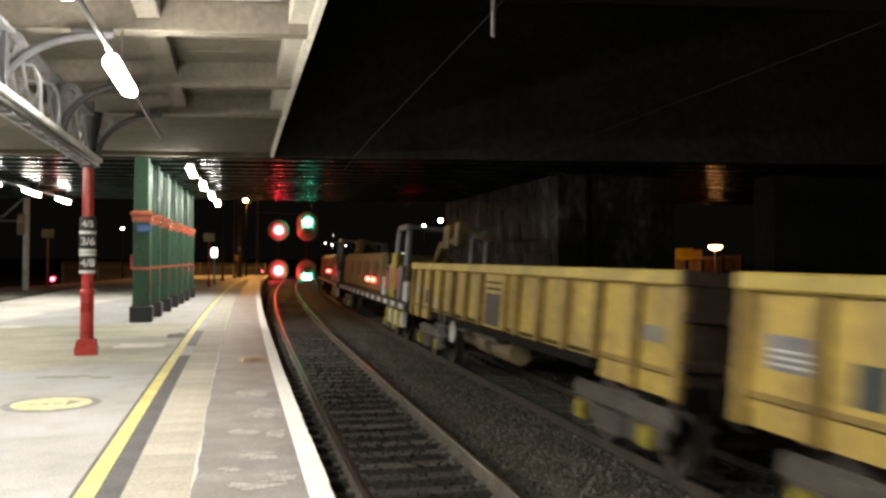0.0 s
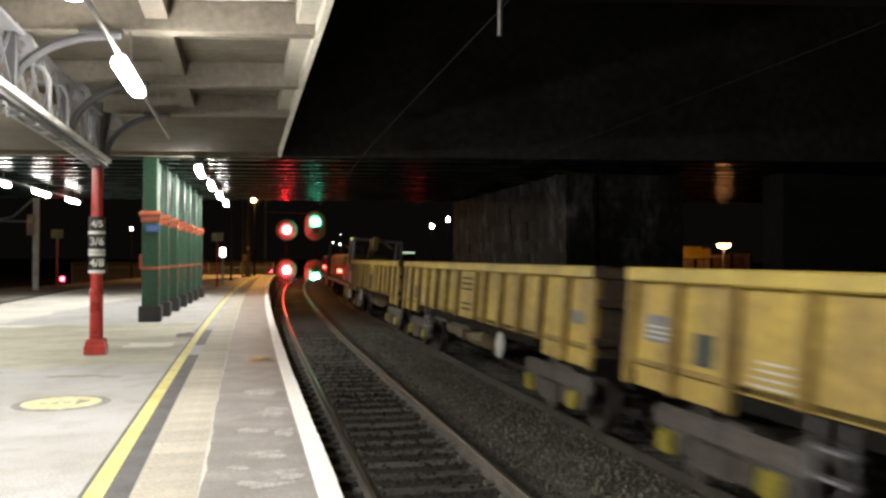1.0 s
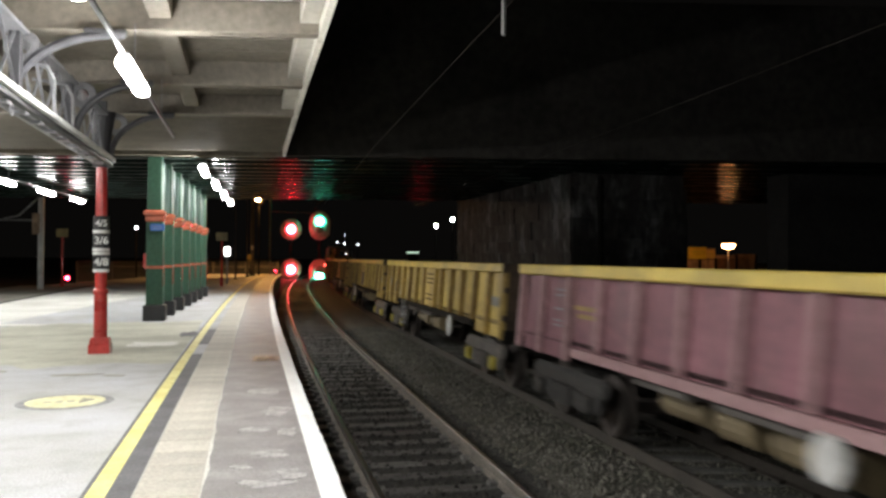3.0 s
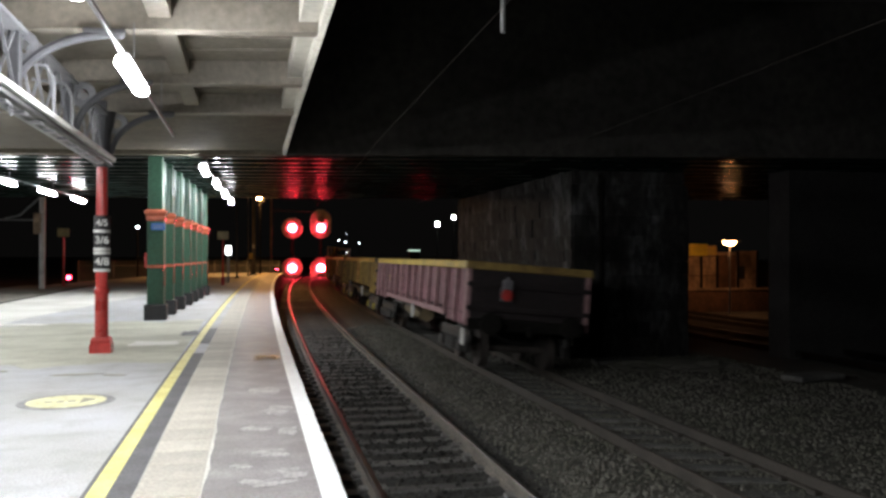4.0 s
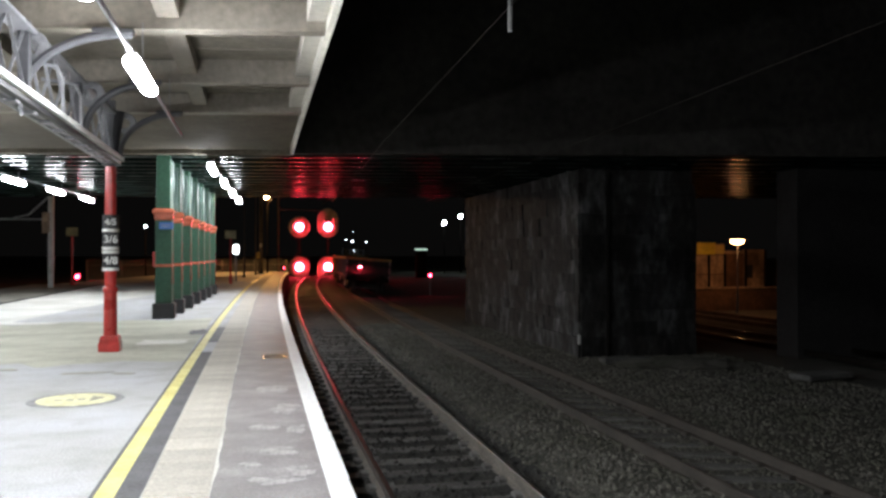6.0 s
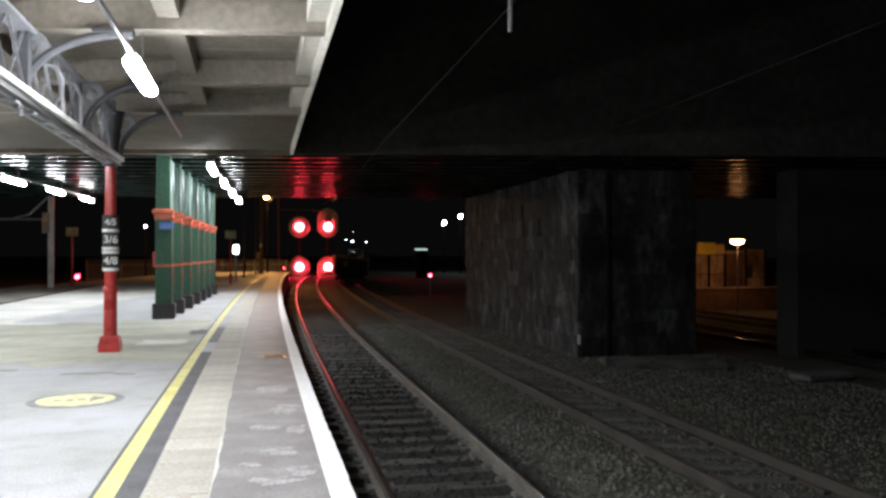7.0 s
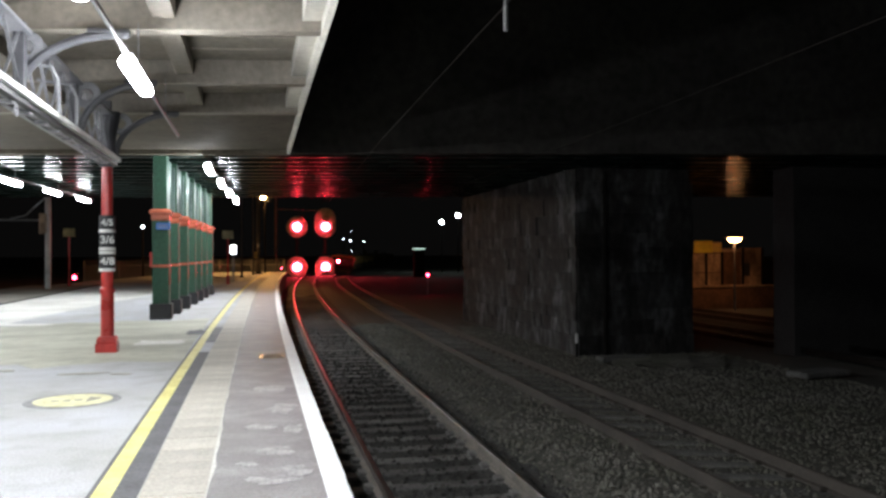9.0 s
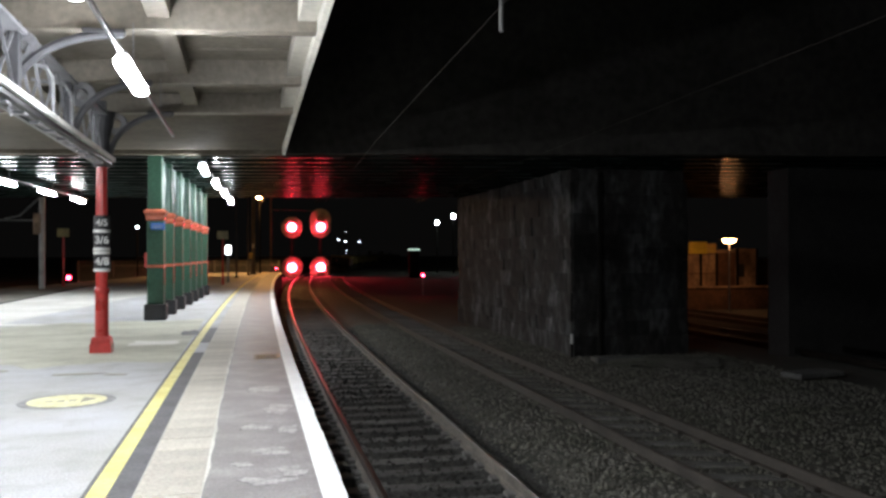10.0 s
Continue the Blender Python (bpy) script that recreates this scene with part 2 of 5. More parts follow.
DATA_BLUE = mat("faded_blue_panel", (0.20, 0.21, 0.22), 0.6, vary=0.3, grain=12, patch=4, bump=0.05, tint=(0.30, 0.26, 0.16))
DATA_DARK = mat("dark_notice", (0.05, 0.07, 0.07), 0.6, vary=0.3, grain=12, patch=4, bump=0.05)
AXLE_YELLOW = mat("axlebox_yellow", (0.40, 0.33, 0.05), 0.5, vary=0.25, grain=15, patch=3, bump=0.1)
WHEEL = mat("wheel_steel", (0.15, 0.13, 0.12), 0.5, metal=0.7, vary=0.3, grain=15, patch=3, bump=0.1)
POST_GREY = mat("galvanised_post", (0.30, 0.30, 0.29), 0.5, metal=0.4, vary=0.2, grain=20, patch=2, bump=0.08)
BROWN_WALL = mat("brown_render", (0.46, 0.33, 0.22), 0.85, vary=0.4, grain=5, patch=0.8, bump=0.3, tint=(0.14, 0.09, 0.06), dirt=0.6)
DOOR_BROWN = mat("dark_brown_boards", (0.16, 0.085, 0.05), 0.7, vary=0.4, grain=6, patch=1.2, bump=0.2, tint=(0.09, 0.05, 0.03), dirt=0.4)
RAIL_BRIGHT = mat("polished_rail", (0.4, 0.37, 0.34), 0.17, metal=1.0, vary=0.15, grain=30, patch=2, bump=0.02)
END_BROWN = mat("brown_end", (0.075, 0.05, 0.033), 0.8, vary=0.4, grain=9, patch=1.5, bump=0.25)
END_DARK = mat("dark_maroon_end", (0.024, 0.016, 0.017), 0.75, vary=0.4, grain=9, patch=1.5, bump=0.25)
MACHINE_YELLOW = mat("dark_machine_yellow", (0.21, 0.145, 0.05), 0.6, vary=0.3, grain=7, patch=1.2, bump=0.15, tint=(0.11, 0.08, 0.035), dirt=0.7)
PARAPET = mat("sooty_parapet", (0.050, 0.046, 0.042), 0.9, vary=0.4, grain=5, patch=0.6, bump=0.3, spec=0.2)
WIRE = mat("dull_copper_wire", (0.05, 0.04, 0.035), 0.5, metal=0.6, vary=0.2, grain=20, patch=2, bump=0.02)
LAMP_WHITE = glow("fluorescent_diffuser", (0.93, 0.97, 1.0), 70)
LAMP_OLD = glow("older_fluorescent_diffuser", (0.93, 0.97, 1.0), 64)
LAMP_FAR = glow("far_white_lamp", (0.85, 1.0, 0.95), 60)
LAMP_SODIUM = glow("sodium_lamp", (1.0, 0.45, 0.18), 24)
SIG_RED = glow("red_aspect", (1.0, 0.04, 0.065), 95)
MARKER_RED = glow("marker_red", (1.0, 0.06, 0.05), 12)
SIG_GREEN = glow("green_aspect", (0.04, 1.0, 0.6), 45)


# ---------------------------------------------------------------- ground and tracks
def lin(a, b, n):
    return [a + (b - a) * i / n for i in range(n + 1)]


def build_ground():
    bm = B()
    for x0, x1, y0, y1 in ((-400, 400, -60, 1500),):
        vs = [bm.verts.new(v) for v in ((x0, y0, -1.26), (x1, y0, -1.26), (x1, y1, -1.26), (x0, y1, -1.26))]
        bm.faces.new(vs)
    tagged(part("ground", bm, BALLAST), "dark grey stone ballast between and beside the tracks", "ground", kind="structure")


def rail_section():
    return [(-0.07, -0.16), (0.07, -0.16), (0.07, -0.145), (0.012, -0.125), (0.012, -0.045), (0.034, -0.035), (0.034, -0.004), (0.028, 0), (-0.028, 0), (-0.034, -0.004), (-0.034, -0.035), (-0.012, -0.045), (-0.012, -0.125), (-0.07, -0.145)]


def build_track(name, label, offset, z, lean):
    drop = GAUGE * math.sin(radians(lean))
    tr = thing(name, label, "track", kind="structure")
    ys = lin(-10, 20, 15) + lin(22, 60, 14) + lin(65, 190, 20)
    for k in (0, 1):
        ob = part("rail", sweep(B(), rail_section(), ys, lambda y: edge(y) + offset + k * GAUGE, z - k * drop), RAIL_DULL if lean else RAIL_SIDE, tr)
        head = sweep(B(), [(-0.03, 0.0), (0.03, 0.0), (0.026, 0.004), (-0.026, 0.004)], ys, lambda y: edge(y) + offset + k * GAUGE, z - k * drop)
        part("railhead", head, RAIL_DULL if lean else RAIL_TOP, ob, "worn shiny running surface")
    return tr


def build_sleepers(tr, offset, z, lean, phase):
    bm = B()
    box(bm, -1.25, 1.25, -0.125, 0.125, -0.2, 0, 0.015)
    me = bpy.data.meshes.new("sleeper")
    bm.to_mesh(me)
    bm.free()
    me.materials.append(SLEEPER)
    clip = bpy.data.meshes.new("rail_chair")
    bm = B()
    box(bm, -0.16, -0.05, -0.08, 0.08, 0, 0.05, 0.012)
    box(bm, 0.05, 0.16, -0.08, 0.08, 0, 0.05, 0.012)
    bm.to_mesh(clip)
    bm.free()
    clip.materials.append(RAIL_DULL if lean else SLEEPER)
    y = phase - 20 * 0.6145
    rnd = random.Random(4)
    while y < 100:
        x = edge(y) + offset + GAUGE / 2
        zc = z - 0.165 - GAUGE / 2 * math.sin(radians(lean))
        s = new("sleeper", me)
        s.parent = tr
        s.matrix_basis = pose(x, y + rnd.uniform(-0.015, 0.015), zc + rnd.uniform(-0.008, 0.004), 0, lean, heading(y) + rnd.uniform(-0.6, 0.6))
        if 4 < y < 26:
            for k in (-1, 1):
                c = new("rail_chair", clip)
                c.parent = tr
                c.matrix_basis = pose(x + k * GAUGE / 2, y, zc - k * GAUGE / 2 * math.sin(radians(lean)), 0, lean, heading(y))
        y += 0.6145


def build_ballast():
    """Loose stones, heaped to sleeper level between and beside the rails."""
    rng = np.random.default_rng(5)
    t = (1 + 5 ** 0.5) / 2
    ico = np.array([(-1, t, 0), (1, t, 0), (-1, -t, 0), (1, -t, 0), (0, -1, t), (0, 1, t), (0, -1, -t), (0, 1, -t), (t, 0, -1), (t, 0, 1), (-t, 0, -1), (-t, 0, 1)]) / 1.9
    tri = np.array([(0, 11, 5), (0, 5, 1), (0, 1, 7), (0, 7, 10), (0, 10, 11), (1, 5, 9), (5, 11, 4), (11, 10, 2), (10, 7, 6), (7, 1, 8), (3, 9, 4), (3, 4, 2), (3, 2, 6), (3, 6, 8), (3, 8, 9), (4, 9, 5), (2, 4, 11), (6, 2, 10), (8, 6, 7), (9, 8, 1)])
    for name, lab, m, n, x0, x1, small, more in (("oily_ballast_stones", "dark ballast stones between the platform line's sleepers", DARK_STONES, 15000, 0.15, 2.75, 0.012, 0.026),
                                                 ("ballast_stones", "loose grey-green broken ballast stones between and beside the lines", STONES, 62000, 2.6, 11.5, 0.011, 0.026)):
        y = 3.5 + 26 * rng.random(n) ** 1.6
        x = rng.uniform(x0, x1, n)
        k = BEND * y * y / 2 + TWIST * y ** 3 / 6
        z = ballast_z(x) + rng.uniform(-0.03, 0.008, n)
        size = small + more * rng.random(n) ** 2
        v = ico[None] * (size[:, None, None] * rng.uniform(0.6, 1.25, (n, 12, 3)))
        v = v + np.stack([x + EDGE + k, y, z], 1)[:, None]
        f = tri[None] + (np.arange(n) * 12)[:, None, None]
        me = bpy.data.meshes.new(name)
        me.from_pydata(v.reshape(-1, 3).tolist(), [], f.reshape(-1, 3).tolist())
        me.materials.append(m)
        tagged(new(name, me), lab, "ballast", kind="stuff")
    # the heaped bed under them
    ys = lin(-10, 120, 80)
    for name, lab, m, xs in (("ballast_bed", "dark ballast bed of the platform line", DARK_BED, lin(0.1, 2.7, 16)), ("ballast_bed", "packed grey ballast bed of the second line", BALLAST, lin(2.7, 16, 50))):
        bm = B()
        grid = [[bm.verts.new((edge(yy) + a, yy, float(ballast_z(np.array([a]))[0]) - 0.012 + 0.02 * noise.noise(Vector((a * 2.3, yy * 2.3, 0))))) for a in xs] for yy in ys]
        for a, b in zip(grid, grid[1:]):
            for i in range(len(xs) - 1):
                bm.faces.new((a[i], a[i + 1], b[i + 1], b[i]))
        tagged(part(name, bm, m), lab, "ballast", kind="structure")


def ballast_z(a):
    """Height of the bed by the distance from the platform edge."""
    pts_x = [0.0, 0.4, 0.9, 2.1, 2.6, 3.1, 3.6, 4.12, 4.35, 5.0, 5.65, 5.9, 6.3, 7.2, 8.5, 10, 16]
    pts_z = [-1.22, -1.19, -1.155, -1.155, -1.12, -1.02, -1.03, -1.06, -1.165, -1.20, -1.236, -1.225, -1.21, -1.2, -1.2, -1.22, -1.25]
    return np.interp(a, pts_x, pts_z)


build_ground()
track_near = build_track("track_near", "platform line with worn steel rails on sleepers", NEAR_RAIL, RAIL_Z, 0.0)
track_far = build_track("track_far", "leaning second line with brown rails on sleepers", FAR_RAIL, FAR_Z, CANT)
build_ballast()


# ---------------------------------------------------------------- platform
PLAT_END = 72


def strip(name, a, b, y0, y1, z, m, parent=None, label="", thick=0.03, n=None):
    n = n or max(2, int((y1 - y0) / 2))
    return part(name, sweep(B(), rect(a, b, z - thick, z), lin(y0, y1, n), edge), m, parent, label)


# Lamp-lit floor put into a paler colour; the mortar seam shares it.
PALE_FLOOR = mat("pale_floor_and_seam", (0.72, 0.71, 0.67), 0.7, vary=0.25, grain=40, patch=0.6, bump=0.15, tint=(0.52, 0.51, 0.46))
DULL_MARGIN = mat("dull_margin_asphalt", (0.22, 0.205, 0.17), 0.8, vary=0.3, grain=40, patch=0.5, bump=0.2, tint=(0.36, 0.34, 0.29))


def build_platform():
    pl = thing("platform", "long island platform of pale worn asphalt with painted edges", "platform", kind="structure")

    # asphalt deck, to the far edge of the island
    bm = B()
    ys = lin(-14, PLAT_END, 43)
    rows = []
    for y in ys:
        left = -10.6 + 0.16 * max(y - 38, 0)
        rows.append([bm.verts.new((x, y, z)) for x, z in ((left, -1.2), (left, 0), (edge(y) - 1.425, 0), (edge(y) - 0.02, 0), (edge(y) - 0.02, -0.12), (edge(y) - 0.12, -0.14), (edge(y) - 0.12, -1.25))])
    for a, b in zip(rows, rows[1:]):
        for i in range(6):
            bm.faces.new((a[i], b[i], b[i + 1], a[i + 1]))
    bm.faces.new(rows[-1])
    bm.faces.new(rows[0][::-1])
    part("platform_deck", bm, ASPHALT, pl)
    part("platform_wall", sweep(B(), rect(-0.119, -0.08, -1.25, -0.145), lin(-14, PLAT_END, 43), edge), CONCRETE, pl, "grimy concrete wall under the edge")
    strip("edge_surface", -0.865, -0.155, -14, PLAT_END, 0.006, EDGE_ASPHALT, pl, "darker patched asphalt beside the edge", 0.02)
    # floor under the left lamps painted paler as lit, and a darker margin away from the edge
    for nm, lab, m, lo, hi in (("pale_finish", "paler floor with lamp light painted in", PALE_FLOOR, lambda y: -7.2 + 0.16 * max(y - 45, 0), lambda y: -5.15 + 0.1 * (y - 18.9) + 0.0035 * max(y - 20, 0) ** 2 * 0.6),
                               ("dark_joint", "dark drainage joint", UNDERFRAME, lambda y: -7.42, lambda y: -7.2),
                               ("dull_margin", "duller worn asphalt margin", DULL_MARGIN, lambda y: -10.55, lambda y: -7.42)):
        bm = B()
        ys = lin(6, 44, 38)
        rows = [[bm.verts.new((lo(y), y, 0.0)), bm.verts.new((lo(y), y, 0.004)), bm.verts.new((hi(y), y, 0.004)), bm.verts.new((hi(y), y, 0.0))] for y in ys]
        for a, b in zip(rows, rows[1:]):
            for i in range(3):
                bm.faces.new((a[i], b[i], b[i + 1], a[i + 1]))
        part(nm, bm, m, pl, lab)
    # shade round the column put into a duller olive asphalt colour, ragged at its borders
    bm = B()
    rows = []
    for i in range(61):
        u = i / 60
        x = -7.0 + u * (edge(14) - 1.6 + 7.0)
        y0 = 11.9 + 0.7 * noise.noise(Vector((x * 0.9, 2.2, 0))) + 0.25 * noise.noise(Vector((x * 3.1, 5.2, 0)))
        y1 = 19.2 + 1.6 * noise.noise(Vector((x * 0.7, 8.2, 0))) + 0.4 * noise.noise(Vector((x * 2.9, 4.1, 0)))
        rows.append([bm.verts.new((x, y, z)) for y, z in ((y0, 0.0), (y0 + 0.01, 0.0025), (y1, 0.0025), (y1 + 0.01, 0.0))])
    for a, b in zip(rows, rows[1:]):
        for i in range(3):
            bm.faces.new((a[i], b[i], b[i + 1], a[i + 1]))
    part("olive_asphalt", bm, OLIVE_SHADE, pl, "asphalt painted a duller olive-grey for shade")
    # ragged pale seam beside the tactile slabs
    bm = B()
    ys = lin(2, 24, 180)
    rows = []
    for y in ys:
        w = 0.007 + 0.028 * max(0, noise.noise(Vector((y * 2.1, 3.3, 0))) + 0.25) + 0.008 * noise.noise(Vector((y * 9, 1.3, 0)))
        rows.append([bm.verts.new((edge(y) + d, y, z)) for d, z in ((-0.872, 0.0), (-0.872, 0.0085), (-0.872 + w, 0.0085), (-0.872 + w, 0.0))])
    for a, b in zip(rows, rows[1:]):
        for i in range(3):
            bm.faces.new((a[i], b[i], b[i + 1], a[i + 1]))
    part("pale_seam", bm, PALE_FLOOR, pl, "ragged pale mortar seam")
    strip("dark_band", -1.425, -1.275, -14, 12.9, 0.005, DARK_BAND, pl, "dark grey band beside the yellow line", 0.02)
    strip("dark_band", -1.425, -1.275, 14.4, 17.2, 0.005, DARK_BAND, pl, "dark grey band beside the yellow line", 0.02)
    strip("dark_line", -1.575, -1.545, -14, PLAT_END, 0.005, DARK_BAND, pl, "thin dark border of the yellow line", 0.02)
    strip("yellow_line", -1.545, -1.425, -14, PLAT_END, 0.007, YELLOW_LINE, pl, "worn yellow safety line", 0.02)
    return pl


platform = build_platform()


def build_slabs(pl):
    """White edge copings and tactile slabs, laid one by one."""
    bm = B()
    box(bm, -0.155, 0.0, -0.372, 0.372, -0.1, 0.009, 0.008)
    cop = bpy.data.meshes.new("coping")
    bm.to_mesh(cop)
    bm.free()
    cop.materials.append(WHITE_EDGE)
    y = -13.0
    rnd = random.Random(8)
    while y < PLAT_END - 0.4:
        c = new("coping", cop)
        c.parent = pl
        c.matrix_basis = pose(edge(y) + rnd.uniform(-0.004, 0.004), y, rnd.uniform(-0.003, 0.003), 0, 0, heading(y))
        y += 0.752
    bm = B()
    box(bm, -0.199, 0.199, -0.197, 0.197, -0.03, 0.006, 0.004)
    for i in range(6):
        x = -0.166 + i * 0.0664
        box(bm, x - 0.018, x + 0.018, -0.192, 0.192, 0.004, 0.009)
    tac = bpy.data.meshes.new("tactile_slab")
    bm.to_mesh(tac)
    bm.free()
    tac.materials.append(TACTILE)
    y = -13.4
    while y < PLAT_END - 0.4:
        c = new("tactile_slab", tac)
        c.parent = pl
        c.matrix_basis = pose(edge(y) - 1.07, y, 0.001 + rnd.uniform(-0.002, 0.002), 0, 0, heading(y) + rnd.uniform(-0.3, 0.3))
        y += 0.401


def build_marks():
    # round yellow floor sticker
    ob = thing("floor_sticker", "worn round yellow floor sticker with a dark rim and arrow", "sticker", (-1.74, 8.93, 0.003))
    part("dark_rim", lathe(B(), [(0.455, 0), (0.45, 0.003)], 48), mat("worn_grey_rim", (0.33, 0.33, 0.33), 0.7, vary=0.3, grain=20, patch=5, bump=0.1, tint=(0.2, 0.2, 0.2)), ob)
    part("yellow_disc", lathe(B(), [(0.372, 0.003), (0.37, 0.006)], 48), mat("sticker_yellow", (0.80, 0.78, 0.5), 0.6, vary=0.25, grain=20, patch=6, bump=0.05, tint=(0.62, 0.58, 0.3)), ob)
    bm = B()
    vs = [bm.verts.new(v) for v in ((0.14, -0.16, 0.0062), (0.27, 0.05, 0.0062), (0.14, 0.14, 0.0062))]
    r = bmesh.ops.extrude_face_region(bm, geom=[bm.faces.new(vs)])
    bmesh.ops.translate(bm, vec=(0, 0, 0.002), verts=[v for v in r["geom"] if isinstance(v, bmesh.types.BMVert)])
    part("arrow", bm, mat("faded_print", (0.3, 0.29, 0.24), 0.7, vary=0.4, grain=25, patch=6, bump=0.05, tint=(0.5, 0.48, 0.33)), ob)
    for a in (-0.2, -0.09, 0.02):
        bm = B()
        box(bm, a, a + 0.07, -0.06, 0.0, 0.0062, 0.0082)
        part("lettering_bar", bm, bpy.data.materials["faded_print"], ob)
    # pale and dark repair strips in the asphalt
    rep = mat("pale_repair", (0.80, 0.79, 0.74), 0.7, vary=0.2, grain=25, patch=3, bump=0.15, tint=(0.66, 0.65, 0.6))
    worn = "worn pale patch in the asphalt beside the platform edge"
    for x, y, w, l, a, m, lab in ((-1.5, 14.5, 0.4, 0.35, 2, rep, "pale filled strip across the platform asphalt"), (-4.9, 19.0, 0.9, 0.3, -9, rep, "pale filled strip across the platform asphalt"),
                                  (-1.0, 16.2, 0.16, 0.5, 0, DARK_BAND, "dark repair patch in the platform asphalt"), (-2.0, 10.9, 0.3, 0.06, 8, bpy.data.materials["faded_print"], "thin grey scuff on the platform asphalt"),
                                  (-1.55, 10.75, 0.12, 0.05, -14, bpy.data.materials["faded_print"], "thin grey scuff on the platform asphalt"), (-3.05, 11.4, 0.13, 0.08, 4, bpy.data.materials["faded_print"], "thin grey scuff on the platform asphalt"),
                                  (0.17, 9.15, 0.17, 0.22, 3, WORN_PATCH, worn), (0.30, 7.95, 0.12, 0.26, -5, WORN_PATCH, worn), (0.11, 7.15, 0.15, 0.12, 6, WORN_PATCH, worn), (0.35, 7.0, 0.08, 0.18, 0, WORN_PATCH, worn),
                                  (0.20, 6.25, 0.13, 0.13, -4, WORN_PATCH, worn), (0.14, 5.45, 0.17, 0.09, 5, WORN_PATCH, worn), (0.31, 5.65, 0.09, 0.14, 0, WORN_PATCH, worn), (-0.02, 5.9, 0.07, 0.07, 0, WORN_PATCH, worn)):
        ob = thing("repair_strip", lab, "repair", (x, y, 0.0065 if m is WORN_PATCH else 0.004), a)
        bm = B()
        n = 30
        pts = []
        for i in range(n):
            t = 2 * math.pi * i / n
            k = 1 + 0.45 * noise.noise(Vector((x + 1.6 * math.cos(t), y + 1.6 * math.sin(t), 1.7))) + 0.3 * noise.noise(Vector((x + 5 * math.cos(t), y + 5 * math.sin(t), 4.7)))
            c, s = math.cos(t), math.sin(t)
            pts.append((w * k * math.copysign(abs(c) ** 0.8, c), l * k * math.copysign(abs(s) ** 0.8, s)))
        lo = [bm.verts.new((px, py, 0)) for px, py in pts]
        hi = [bm.verts.new((px, py, 0.003)) for px, py in pts]
        bm.faces.new(hi)
        for i in range(n):
            bm.faces.new((lo[i], lo[(i + 1) % n], hi[(i + 1) % n], hi[i]))
        part("patch", bm, m, ob)
    # drain cover in the edge strip
    ob = thing("drain_cover", "small wet metal drain cover in the platform edge strip", "drain", (0.26, 12.1, 0.008))
    bm = B()
    box(bm, -0.16, 0.2, -0.24, 0.26, -0.005, 0.004, 0.003)
    part("cover", bm, mat("wet_cover", (0.06, 0.03, 0.018), 0.36, vary=0.3, grain=20, patch=5, bump=0.2), ob)
    bm = B()
    for i in range(4):
        box(bm, -0.12, 0.15, -0.2 + i * 0.11, -0.17 + i * 0.11, 0.004, 0.008)
    part("grating_bar", bm, WHEEL, ob)


build_marks()




# ---------------------------------------------------------------- canopy over the platform
CAN_Z = 3.67
BEAMS = (-1.75, 0.8, 3.35, 5.9, 8.47, 11.08, 13.35)


def can_edge(y):
    return edge(y) + 0.13 - 0.003 * max(y - 8, 0)


SKEW = 0.184        # canopy beams and bridge cross the platform slightly askew


def skew(obs, x0):
    for ob in obs:
        for v in ob.data.vertices:
            v.co.y -= SKEW * (v.co.x - x0)


